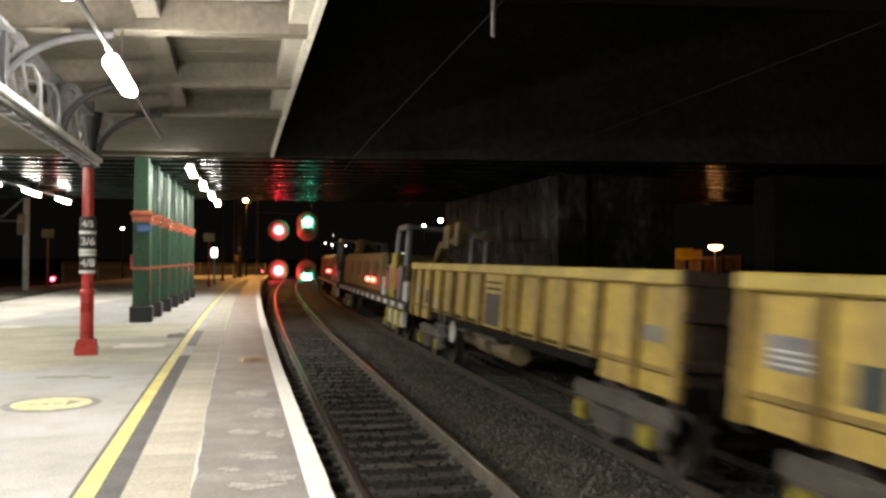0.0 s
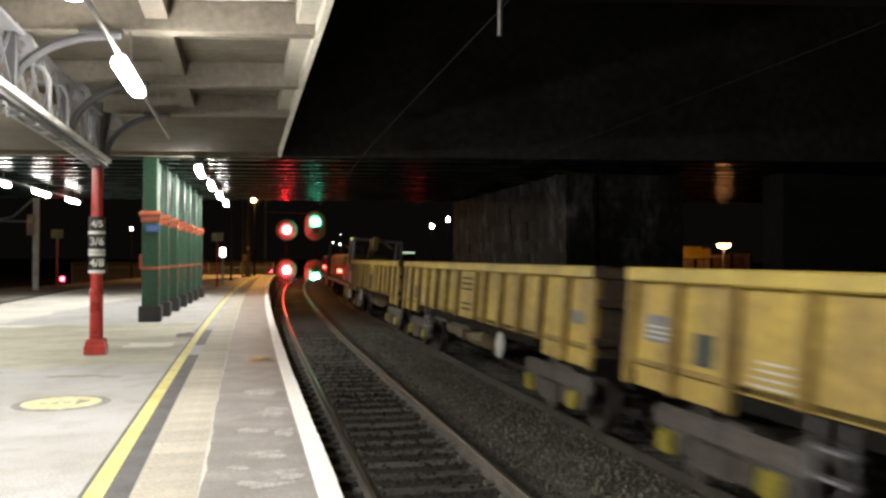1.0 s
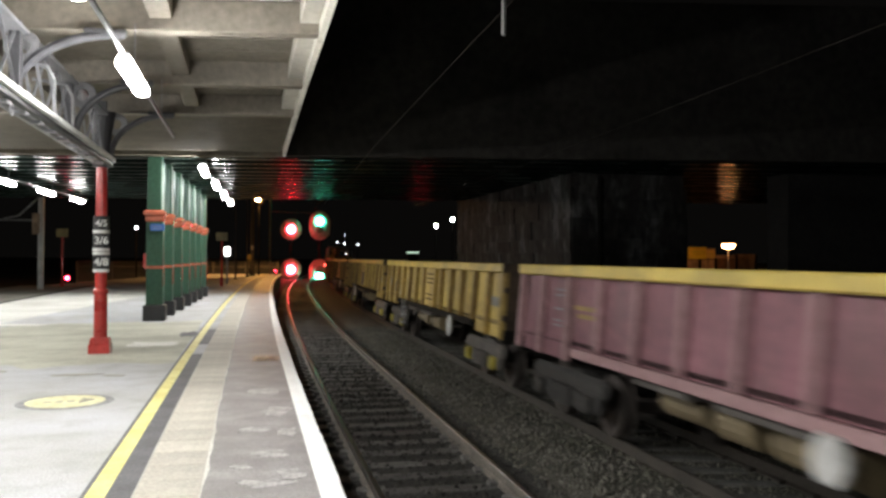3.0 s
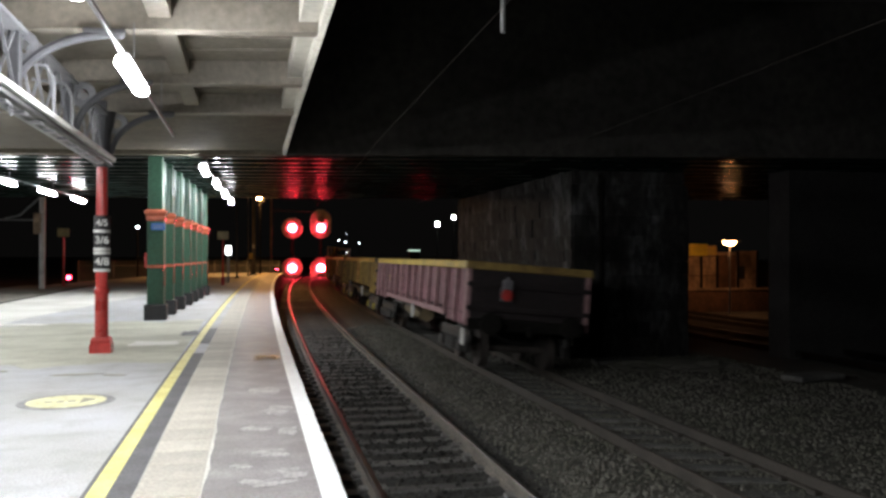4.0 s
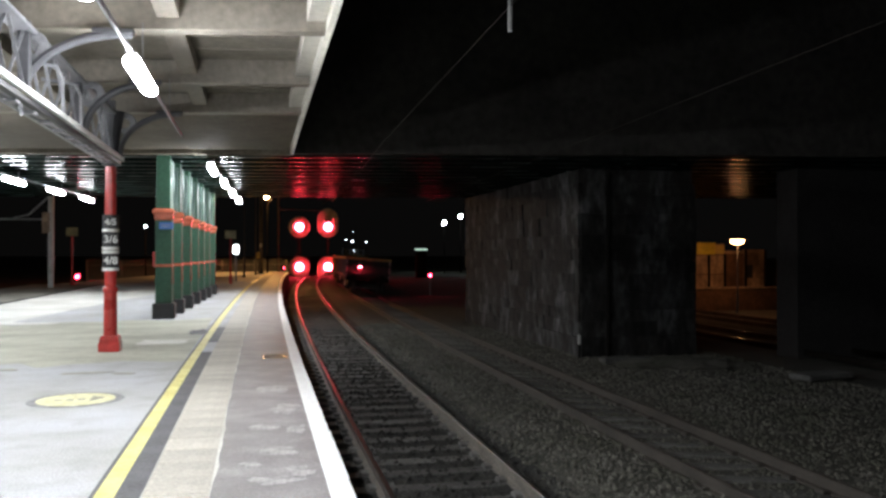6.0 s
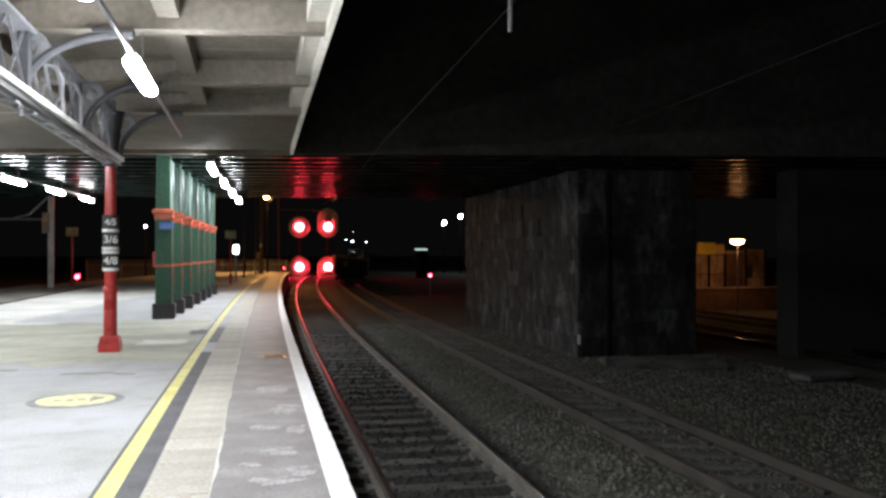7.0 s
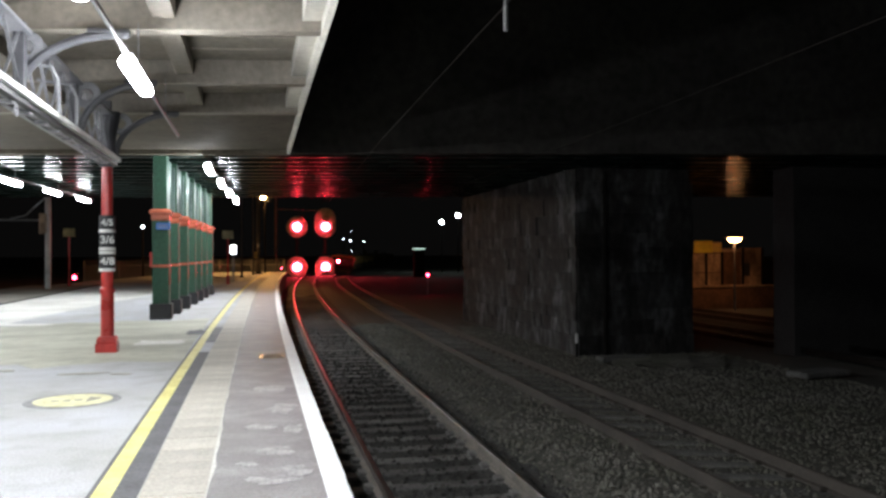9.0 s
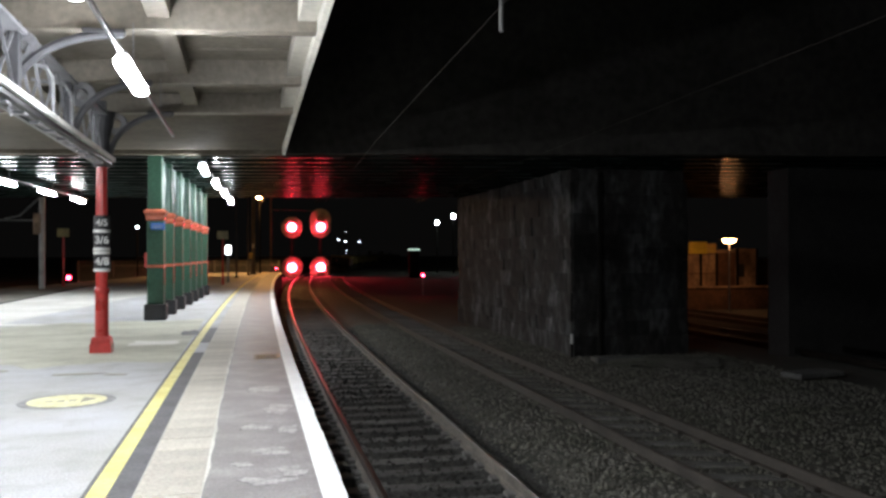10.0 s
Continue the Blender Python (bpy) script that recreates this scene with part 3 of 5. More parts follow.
def build_canopy():
    cp = thing("canopy", "cream painted platform canopy with deep cross beams", "canopy", kind="structure")
    bm = B()
    box(bm, -7.5, 0.52, -3.5, 18.4, CAN_Z + 0.31, CAN_Z + 0.43)
    part("roof_deck", bm, CREAM, cp)
    for y in BEAMS:
        bm = B()
        box(bm, -7.5, can_edge(y) - 0.06, y - 0.2, y, CAN_Z, CAN_Z + 0.31, 0.008)
        part("cross_beam", bm, CREAM, cp)
    for x in (-0.83, -2.9, -4.8):
        for a, b in zip((-3.5,) + BEAMS, BEAMS):
            bm = B()
            box(bm, x - 0.11, x + 0.11, a + 0.001, b - 0.201, CAN_Z + 0.12, CAN_Z + 0.31, 0.006)
            part("purlin", bm, CREAM, cp)
    for a, b in zip((-3.5,) + BEAMS, BEAMS):
        bm = B()
        for k in range(1, 4):
            y = a + (b - 0.2 - a) * k / 4
            box(bm, -0.72, can_edge(y) - 0.25, y - 0.012, y + 0.012, CAN_Z + 0.295, CAN_Z + 0.31)
        part("ceiling_batten", bm, CREAM, cp)
        bm = B()
        box(bm, can_edge((a + b) / 2) - 0.24, can_edge((a + b) / 2) - 0.065, a + 0.001, b - 0.201, CAN_Z + 0.1, CAN_Z + 0.31)
        part("edge_purlin", bm, FASCIA, cp)
    skew(cp.children, 0.6)
    bm = B()
    box(bm, -0.6, 0.42, 6.15, 8.15, CAN_Z + 0.285, CAN_Z + 0.309, 0.004)
    lite = part("white_board", bm, WHITE_PAINT, cp, "white ceiling board")
    skew([lite], 0.6)
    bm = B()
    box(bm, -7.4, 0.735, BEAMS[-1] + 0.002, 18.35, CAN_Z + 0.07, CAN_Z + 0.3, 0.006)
    sof = part("end_soffit", bm, BROWN_BEAM, cp, "flat boarded soffit of the last bay")
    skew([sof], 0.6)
    # moulded board along the track side
    sec = [(-0.06, 0.0), (0.0, -0.02), (0.0, 0.12), (0.03, 0.14), (0.03, 0.28), (0.06, 0.32), (0.06, 0.62), (-0.06, 0.62)]
    part("fascia", sweep(B(), sec, lin(-3.5, 18.5, 22), can_edge, CAN_Z), FASCIA, cp, "pale moulded fascia board")
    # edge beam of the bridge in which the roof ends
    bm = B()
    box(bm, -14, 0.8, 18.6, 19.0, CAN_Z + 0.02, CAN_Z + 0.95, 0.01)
    ob = tagged(part("bridge_edge_beam", bm, BROWN_BEAM), "dull brown concrete edge beam of the road bridge", "beam", kind="structure")
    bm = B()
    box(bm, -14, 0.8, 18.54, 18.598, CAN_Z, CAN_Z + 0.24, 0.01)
    part("beam_moulding", bm, BROWN_BEAM, ob)
    skew([ob, *ob.children], 0.8)


build_canopy()


def bracket(parent, x0, z0, x1, z1, y):
    """Curved cast-iron bracket with a ring in its spandrel."""
    pts = []
    for i in range(13):
        a = math.pi / 2 * i / 12
        pts.append((x0 + (x1 - x0) * (1 - math.cos(a)), y, z0 + (z1 - z0) * math.sin(a)))
    bm = B()
    for a, b in zip(pts, pts[1:]):
        a, b = Vector(a), Vector(b)
        cyl(bm, a, b, 0.045, seg=8)
        bmesh.ops.create_icosphere(bm, subdivisions=1, radius=0.045, matrix=Matrix.Translation(b))
    br = part("bracket", bm, GREY_IRON, parent, "curved grey cast-iron bracket")
    bm = B()
    n = 24
    loops = []
    for r, dy in ((0.075, -0.02), (0.155, -0.02), (0.165, 0.0), (0.155, 0.02), (0.075, 0.02)):
        loops.append([bm.verts.new((x0 + 0.08 + r * math.cos(2 * math.pi * k / n), y + dy, z1 - 0.17 + r * math.sin(2 * math.pi * k / n))) for k in range(n)])
    for a, b in zip(loops, loops[1:] + loops[:1]):
        for k in range(n):
            bm.faces.new((a[k], a[(k + 1) % n], b[(k + 1) % n], b[k]))
    part("bracket_ring", bm, PALE_IRON, br, "pale flat iron ring")
    bm = B()
    box(bm, x1 - 0.35, x1 + 0.04, y - 0.05, y + 0.05, z1 - 0.005, z1 + 0.045, 0.01)
    part("bracket_foot", bm, GREY_IRON, br)
    return br


COLX, COLY = -2.12, 13.34


def build_column():
    col = thing("canopy_column", "red painted cast-iron canopy column with a square foot", "column", (COLX, COLY, 0))
    part("foot", lathe(B(), [(0.15, 0), (0.15, 0.13), (0.135, 0.15), (0.135, 0.19), (0.115, 0.24)], square=True), RED_PAINT, col)
    part("shaft", lathe(B(), [(0.099, 0.2), (0.094, 0.88), (0.109, 0.9), (0.109, 0.95), (0.086, 0.98), (0.078, 2.78), (0.078, 2.8)], 20), RED_PAINT, col)
    part("capital", lathe(B(), [(0.1, 2.79), (0.15, 2.86), (0.17, 2.9), (0.12, 2.94), (0.12, 3.2), (0.16, 3.4), (0.2, 3.62)], 16), GREY_IRON, col, "dark grey flared iron head")
    bracket(col, 0.12, 2.95, 1.0, 3.62, 0)
    bm = B()
    box(bm, -0.06, 0.06, -0.06, 0.06, 3.6, CAN_Z + 0.12)
    part("neck", bm, GREY_IRON, col)
    # stop boards for train lengths
    sg = thing("stop_board", "black and white stop board strapped round the red column", "sign", (COLX, COLY, 0))
    bm = B()
    lathe(bm, [(0.114, 1.215), (0.114, 2.06)], 24)
    part("board", bm, BLACK_PAINT, sg)
    for z, h in ((1.215, 0.045), (1.475, 0.045), (1.53, 0.045), (1.8, 0.045)):
        part("white_bar", lathe(B(), [(0.119, z), (0.119, z + h)], 24), WHITE_PAINT, sg, "white stripe")
    for body, z, s in (("4/5", 1.945, 0.13), ("3/6", 1.685, 0.155), ("4/8", 1.365, 0.155)):
        text_part("numerals", body, s, WHITE_PAINT, sg, (0.019, -0.1225, z), (90, 0, 9))
    return col


build_column()


def build_girder():
    g = thing("lattice_girder", "grey riveted lattice girder carrying the canopy along the platform", "girder", (COLX, 0, 0), kind="structure")
    y0, y1 = -3.4, COLY - 0.14
    for name, z, w in (("bottom_chord", 2.86, 0.12), ("top_chord", 3.56, 0.1)):
        bm = B()
        box(bm, -w, w, y0, y1, z, z + 0.035, 0.004)
        box(bm, -0.03, -0.015, y0, y1, z + 0.03, z + 0.11)
        box(bm, 0.015, 0.03, y0, y1, z + 0.03, z + 0.11)
        part(name, bm, PALE_IRON if z > 3 else GREY_IRON, g)
    for xa, xb in ((-0.118, -0.07), (0.0, 0.04)):
        bm = B()
        box(bm, xa, xb, y0, y1, 2.842, 2.858)
        part("flange_strip", bm, PALE_IRON, g, "pale strip under the chord")
    bm = B()
    box(bm, 0.1, 0.17, y0, y1, 2.80, 2.855, 0.004)
    part("cable_tray", bm, BLACK_PAINT, g, "dark cable tray under the girder")
    part("cable_loop", ring(B(), (0.12, 7.9, 2.73), 0.05, 0.006, "x", 14), PALE_IRON, g, "hanging loop of white cable")
    tray = B()
    for y in lin(-3, 12.6, 26):
        box(tray, 0.02, 0.13, y - 0.07, y + 0.07, 2.77, 2.80, 0.01)
    part("cable_clip", tray, PALE_IRON, g)
    bm = B()
    tube(bm, [(0.2, y0, 2.9), (0.2, y1, 2.9)], 0.018)
    part("cable", bm, WHITE_PAINT, g, "white cable")
    n = 28
    for i in range(n):
        a, b = y0 + (y1 - y0) * i / n, y0 + (y1 - y0) * (i + 1) / n
        for k, (p, q) in enumerate((((0.0, a, 2.95), (0.0, b, 3.57)), ((0.02, b, 2.95), (0.02, a, 3.57)))):
            p, q = Vector(p), Vector(q)
            d = q - p
            m = Matrix.Translation((p + q) / 2) @ d.to_track_quat("Z", "Y").to_matrix().to_4x4()
            bm = B()
            box(bm, -0.015, 0.015, -0.006, 0.006, -d.length / 2, d.length / 2, 0, m)
            part("lattice_bar", bm, PALE_IRON, g)
    for y in (8.5, 5.9, 3.35, 10.9):
        bm = B()
        box(bm, -0.05, 0.05, y - 0.06, y + 0.06, 2.9, CAN_Z + 0.0, 0.006)
        part("post", bm, GREY_IRON, g)
    bracket(g, -0.05, 2.95, 0.93, 3.62, 8.6)
    bracket(g, 0.06, 2.95, 0.93, 3.62, 3.25)
    bracket(g, 0.06, 2.95, 0.93, 3.62, 11.0)
    # bent conduit frames between the chords
    for y in (9.35, 10.3):
        bm = B()
        tube(bm, [(0.16, y, 2.9), (0.16, y, 3.3), (0.1, y - 0.06, 3.42), (-0.25, y - 0.1, 3.46)], 0.02)
        part("conduit_bend", bm, PALE_IRON, g, "pale bent conduit")
    bm = B()
    box(bm, 0.125, 0.215, y0, y1, 2.856, 2.872)
    part("chord_lip", bm, WHITE_PAINT, g, "pale painted lip of the chord")


build_girder()


def lamp_mesh(half=0.74):
    bm = B()
    prof = [(0.07 * math.sin(math.pi / 2 * (i + 0.3) / 6.3), -half + 0.12 * (1 - math.cos(math.pi / 2 * i / 6))) for i in range(7)]
    lathe(bm, prof + [(r, -y) for r, y in prof[::-1]], 18)
    bmesh.ops.rotate(bm, verts=bm.verts[:], matrix=Matrix.Rotation(math.pi / 2, 3, "X"))
    for v in bm.verts:
        v.co.z = max(-0.08, min(v.co.z, 0.045) - 0.045)
    return bm


def build_lamps():
    g = "fluorescent platform lamps"
    first = thing("fluorescent_lamp", "long white glowing fluorescent platform lamp on a conduit", "lamp", group=g)
    part("diffuser", lamp_mesh(), LAMP_WHITE, first, "glowing white diffuser")
    bm = B()
    box(bm, -0.05, 0.05, -0.62, 0.66, 0.001, 0.05, 0.015)
    part("housing", bm, PALE_IRON, first)
    # the x -5.2 row is out of view, its last two added to brighten the ceiling
    spots = [(-1.06, 2.1, 3.16), (-1.05, 4.93, 3.16), (-1.03, 8.17, 3.16), (-0.93, 19.6, 3.44), (-0.8, 23.5, 3.44), (-0.67, 27.1, 3.44), (-0.55, 30.7, 3.44),
             (-6.2, 23.9, 3.44), (-5.95, 27.5, 3.44), (-5.72, 31.1, 3.44), (-6.4, 20.2, 3.44), (-5.2, 1.75, 3.3), (-5.2, 5.0, 3.3), (-5.2, 8.2, 3.3), (-5.2, 11.4, 3.3), (-5.2, 14.6, 3.3)]
    first.matrix_basis = pose(*spots[0])
    longer = thing("fluorescent_lamp", "long white glowing fluorescent lamp under the bridge", "lamp", group=g)
    part("diffuser", lamp_mesh(0.95), LAMP_WHITE, longer, "glowing white diffuser")
    bm = B()
    box(bm, -0.07, 0.07, -0.92, 0.92, 0.001, 0.06, 0.015)
    part("housing", bm, PALE_IRON, longer)
    deep = [s for s in spots[1:] if s[1] > 19]
    older = thing("fluorescent_lamp", "dimmer white fluorescent lamp under the bridge", "lamp", group=g)
    part("diffuser", lamp_mesh(0.95), LAMP_OLD, older, "glowing white diffuser")
    bm = B()
    box(bm, -0.07, 0.07, -0.92, 0.92, 0.001, 0.06, 0.015)
    part("housing", bm, PALE_IRON, older)
    # unseen shield, added to keep lamp light off the pier and train
    bm = B()
    box(bm, 0.078, 0.084, -0.95, 0.95, -0.074, 0.05)
    part("side_shield", bm, PALE_IRON, older, "thin shield added to cut light towards the tracks")
    older.matrix_basis = pose(*deep[0])
    row = [s for s in deep if s[0] < -3]
    longer.matrix_basis = pose(*row[0])
    for x, y, z in row[1:]:
        copy_thing(longer, pose(x, y, z))
    for x, y, z in deep[1:]:
        if x > -3:
            copy_thing(older, pose(x, y, z))
    for x, y, z in spots[1:]:
        if y < 19:
            copy_thing(first, pose(x, y, z))
    ob = thing("lamp_conduit", "pale straight conduit that carries the platform lamps", "conduit")
    bm = B()
    cyl(bm, (-1.05, -1, 3.22), (-1.05, 12.8, 3.22), 0.022)
    for y in (3.3, 5.8, 8.4, 11.0):
        cyl(bm, (-1.05, y, 3.22), (-1.05, y, CAN_Z + 0.02), 0.005)
    cyl(bm, (-5.2, -1, 3.36), (-5.2, 15.6, 3.36), 0.022)
    for y in (1.75, 5.0, 8.2, 11.4, 14.6):
        cyl(bm, (-5.2, y, 3.36), (-5.2, y, CAN_Z + 0.32), 0.012)
    part("pipe", bm, PALE_IRON, ob)
    ob = thing("lamp_conduit", "pale straight conduit under the bridge", "conduit")
    bm = B()
    cyl(bm, (-0.95, 19.0, 3.5), (-0.52, 32, 3.5), 0.022)
    cyl(bm, (-6.4, 19.0, 3.5), (-5.65, 32.4, 3.5), 0.022)
    for y in (20, 24, 28, 31.5):
        cyl(bm, (-0.95 + 0.033 * (y - 19), y, 3.5), (-0.95 + 0.033 * (y - 19), y, 3.68), 0.012)
        cyl(bm, (-6.4 + 0.056 * (y - 19), y, 3.5), (-6.4 + 0.056 * (y - 19), y, 3.68), 0.012)
    part("pipe", bm, PALE_IRON, ob)


build_lamps()

# ---------------------------------------------------------------- road bridge over the station
BR_Y0, BR_Y1, BR_Z = 19.0, 33.5, 3.70


def build_bridge():
    br = thing("road_bridge", "dark riveted steel road bridge crossing over the tracks", "bridge", kind="structure")
    bm = B()
    box(bm, -16, 40, BR_Y0, BR_Y1, BR_Z + 0.32, BR_Z + 1.3)
    part("bridge_deck", bm, GIRDER, br)
    y = BR_Y0 + 0.5
    while y < BR_Y1:
        bm = B()
        box(bm, -16, 40, y - 0.14, y + 0.14, BR_Z, BR_Z + 0.025)
        box(bm, -16, 40, y - 0.012, y + 0.012, BR_Z + 0.025, BR_Z + 0.32)
        part("cross_girder", bm, GIRDER, br)
        y += 0.95
    bm = B()
    box(bm, -16, 40, BR_Y1, BR_Y1 + 0.12, BR_Z + 0.05, BR_Z + 1.9, 0.01)
    part("far_parapet", bm, GIRDER, br)
    bm = B()
    box(bm, 0.83, 40, BR_Y0 - 0.3, BR_Y0 - 0.1, BR_Z - 0.0, BR_Z + 3.6, 0.01)
    part("near_parapet", bm, PARAPET, br)
    skew(br.children, 0.8)


build_bridge()


def build_pillars():
    ys = [19.85, 21.6, 23.6, 25.6, 27.4, 29.3, 31.6]
    first = None
    for i, y in enumerate(ys):
        x = -2.0 + 0.036 * (y - 19.85)
        if first:
            copy_thing(first, pose(x, y, 0))
            continue
        p = thing("bridge_pillar", "square green iron bridge pillar with red mouldings and black plinth", "pillar", (x, y, 0), group="row of green bridge pillars")
        bm = B()
        box(bm, -0.24, 0.24, -0.24, 0.24, 0, 0.36, 0.02)
        part("plinth", bm, BLACK_PAINT, p, "black painted plinth")
        bm = B()
        box(bm, -0.18, 0.18, -0.18, 0.18, 0.36, 2.3, 0.014)
        box(bm, -0.17, 0.145, -0.16, 0.16, 2.3, BR_Z + 0.02, 0.012)
        part("shaft", bm, GREEN_PAINT, p)
        part("capital_moulding", lathe(B(), [(0.182, 2.24), (0.2, 2.27), (0.2, 2.36), (0.24, 2.41), (0.24, 2.46), (0.19, 2.5)], square=True), ORANGE_PAINT, p, "orange-red moulded capital")
        part("waist_band", lathe(B(), [(0.19, 1.18), (0.195, 1.2), (0.195, 1.22), (0.19, 1.24)], square=True), ORANGE_PAINT, p, "thin red band")
        # glints of the red signal, painted as thin lines at the corners
        for k in (-1, 1):
            bm = B()
            box(bm, 0.181, 0.19, k * 0.165 - 0.008, k * 0.165 + 0.008, 0.78, 1.18)
            part("red_corner_line", bm, ORANGE_PAINT, p)
        first = p
    # arched spandrels between the pillars
    for a, b in zip(ys, ys[1:]):
        x = -2.0 + 0.036 * ((a + b) / 2 - 19.85)
        ob = thing("pillar_arch", "pale green cast-iron arch between two bridge pillars", "arch", (x, 0, 0), group="arches between bridge pillars")
        ya, yb = a + 0.18, b - 0.18
        bm = B()
        n = 14
        top = BR_Z
        lo, hi = [], []
        for i in range(n + 1):
            u = -1 + 2 * i / n
            y = ya + (yb - ya) * i / n
            zz = 2.55 + 0.8 * math.sqrt(max(0, 1 - u * u))
            lo.append((y, zz))
            hi.append((y, top))
        for s in (-0.05, 0.05):
            L = [bm.verts.new((s, y, z)) for y, z in lo]
            H = [bm.verts.new((s, y, z)) for y, z in hi]
            for i in range(n):
                bm.faces.new((L[i], L[i + 1], H[i + 1], H[i]))
            if s < 0:
                keep = L
            else:
                for i in range(n):
                    bm.faces.new((keep[i], keep[i + 1], L[i + 1], L[i]))
        part("spandrel", bm, PALE_GREEN, ob)
        for k, y in enumerate((ya, yb)):
            bm = B()
            box(bm, 0.03, 0.13, y - 0.06, y + 0.06, 2.5, 3.6, 0.01)
            part("pilaster", bm, PALE_GREEN, ob)
    ob = thing("blue_plate", "small blue notice plate on a green bridge pillar", "sign", (-1.96, 19.62, 2.11))
    bm = B()
    box(bm, -0.13, 0.17, -0.006, 0.05, -0.075, 0.075, 0.004)
    part("plate", bm, BLUE_PAINT, ob)
    bm = B()
    for z in (-0.025, 0.02):
        box(bm, -0.09, 0.12, -0.009, -0.005, z - 0.008, z + 0.008)
    part("lettering_bars", bm, PALE_IRON, ob)
    ob = thing("pillar_box", "small dark red box fixed to a bridge pillar", "box", (-2.2, 19.8, 1.35))
    bm = B()
    box(bm, -0.04, 0.02, -0.1, 0.1, -0.17, 0.17, 0.012)
    part("case", bm, RED_PAINT, ob)


build_pillars()


def pier(name, label, x0, x1, y0, y1, z0, z1):
    p = thing(name, label, "pier", kind="structure")
    bm = B()
    box(bm, x0 + 0.06, x1 - 0.06, y0 + 0.06, y1 - 0.06, z0, z1)
    part("core", bm, MORTAR, p)
    return p


PIERS = [pier("pier_centre", "massive dark stone pier carrying the road bridge", 8.3, 11.6, 20.3, 32.2, -1.3, BR_Z),
         pier("pier_east", "dark stone pier beyond the side track", 13.7, 22.0, 18.9, 19.9, -1.3, BR_Z)]


def build_stones(p, x0, x1, y0, y1, z0, z1, rows=12):
    rnd = random.Random(11)
    shapes = []
    for k in range(6):
        bm = B()
        box(bm, -0.06, 0.08, -0.5, 0.5, -0.5, 0.5)
        bmesh.ops.subdivide_edges(bm, edges=bm.edges[:], cuts=1, use_grid_fill=True)
        for v in bm.verts:
            if v.co.x < 0:
                v.co.x += rnd.uniform(-0.012, 0.012)
                if abs(v.co.y) > 0.4 or abs(v.co.z) > 0.4:
                    v.co.x += 0.014
        me = bpy.data.meshes.new("stone_block")
        bm.to_mesh(me)
        bm.free()
        me.materials.append(STONE)
        shapes.append(me)
    cuts = [0.0]
    for r in range(rows):
        cuts.append(cuts[-1] + rnd.uniform(0.7, 1.35))
    cuts = [z0 + (z1 - z0) * c / cuts[-1] for c in cuts]
    for low, high in zip(cuts, cuts[1:]):
        h, mid = high - low, (low + high) / 2
        y = y0 - rnd.uniform(0, 0.5)
        while y < y1:
            w = rnd.uniform(0.4, 1.3)
            a, b = max(y, y0), min(y + w, y1)
            if b - a > 0.15:
                s = new("stone_block", rnd.choice(shapes))
                s.parent = p
                s.matrix_basis = Matrix.Translation((x0 + rnd.uniform(-0.02, 0.02), (a + b) / 2, mid)) @ Matrix.Diagonal((1, b - a - 0.007, h - 0.007, 1))
            y += w
        x = x0 - rnd.uniform(0, 0.5)
        while x < x1:
            w = rnd.uniform(0.4, 1.2)
            a, b = max(x, x0), min(x + w, x1)
            if b - a > 0.15:
                s = new("stone_block", rnd.choice(shapes))
                s.parent = p
                s.matrix_basis = Matrix.Translation(((a + b) / 2, y0 + rnd.uniform(-0.02, 0.02), mid)) @ pose(0, 0, 0, 0, 0, 90) @ Matrix.Diagonal((1, b - a - 0.007, h - 0.007, 1))
            x += w


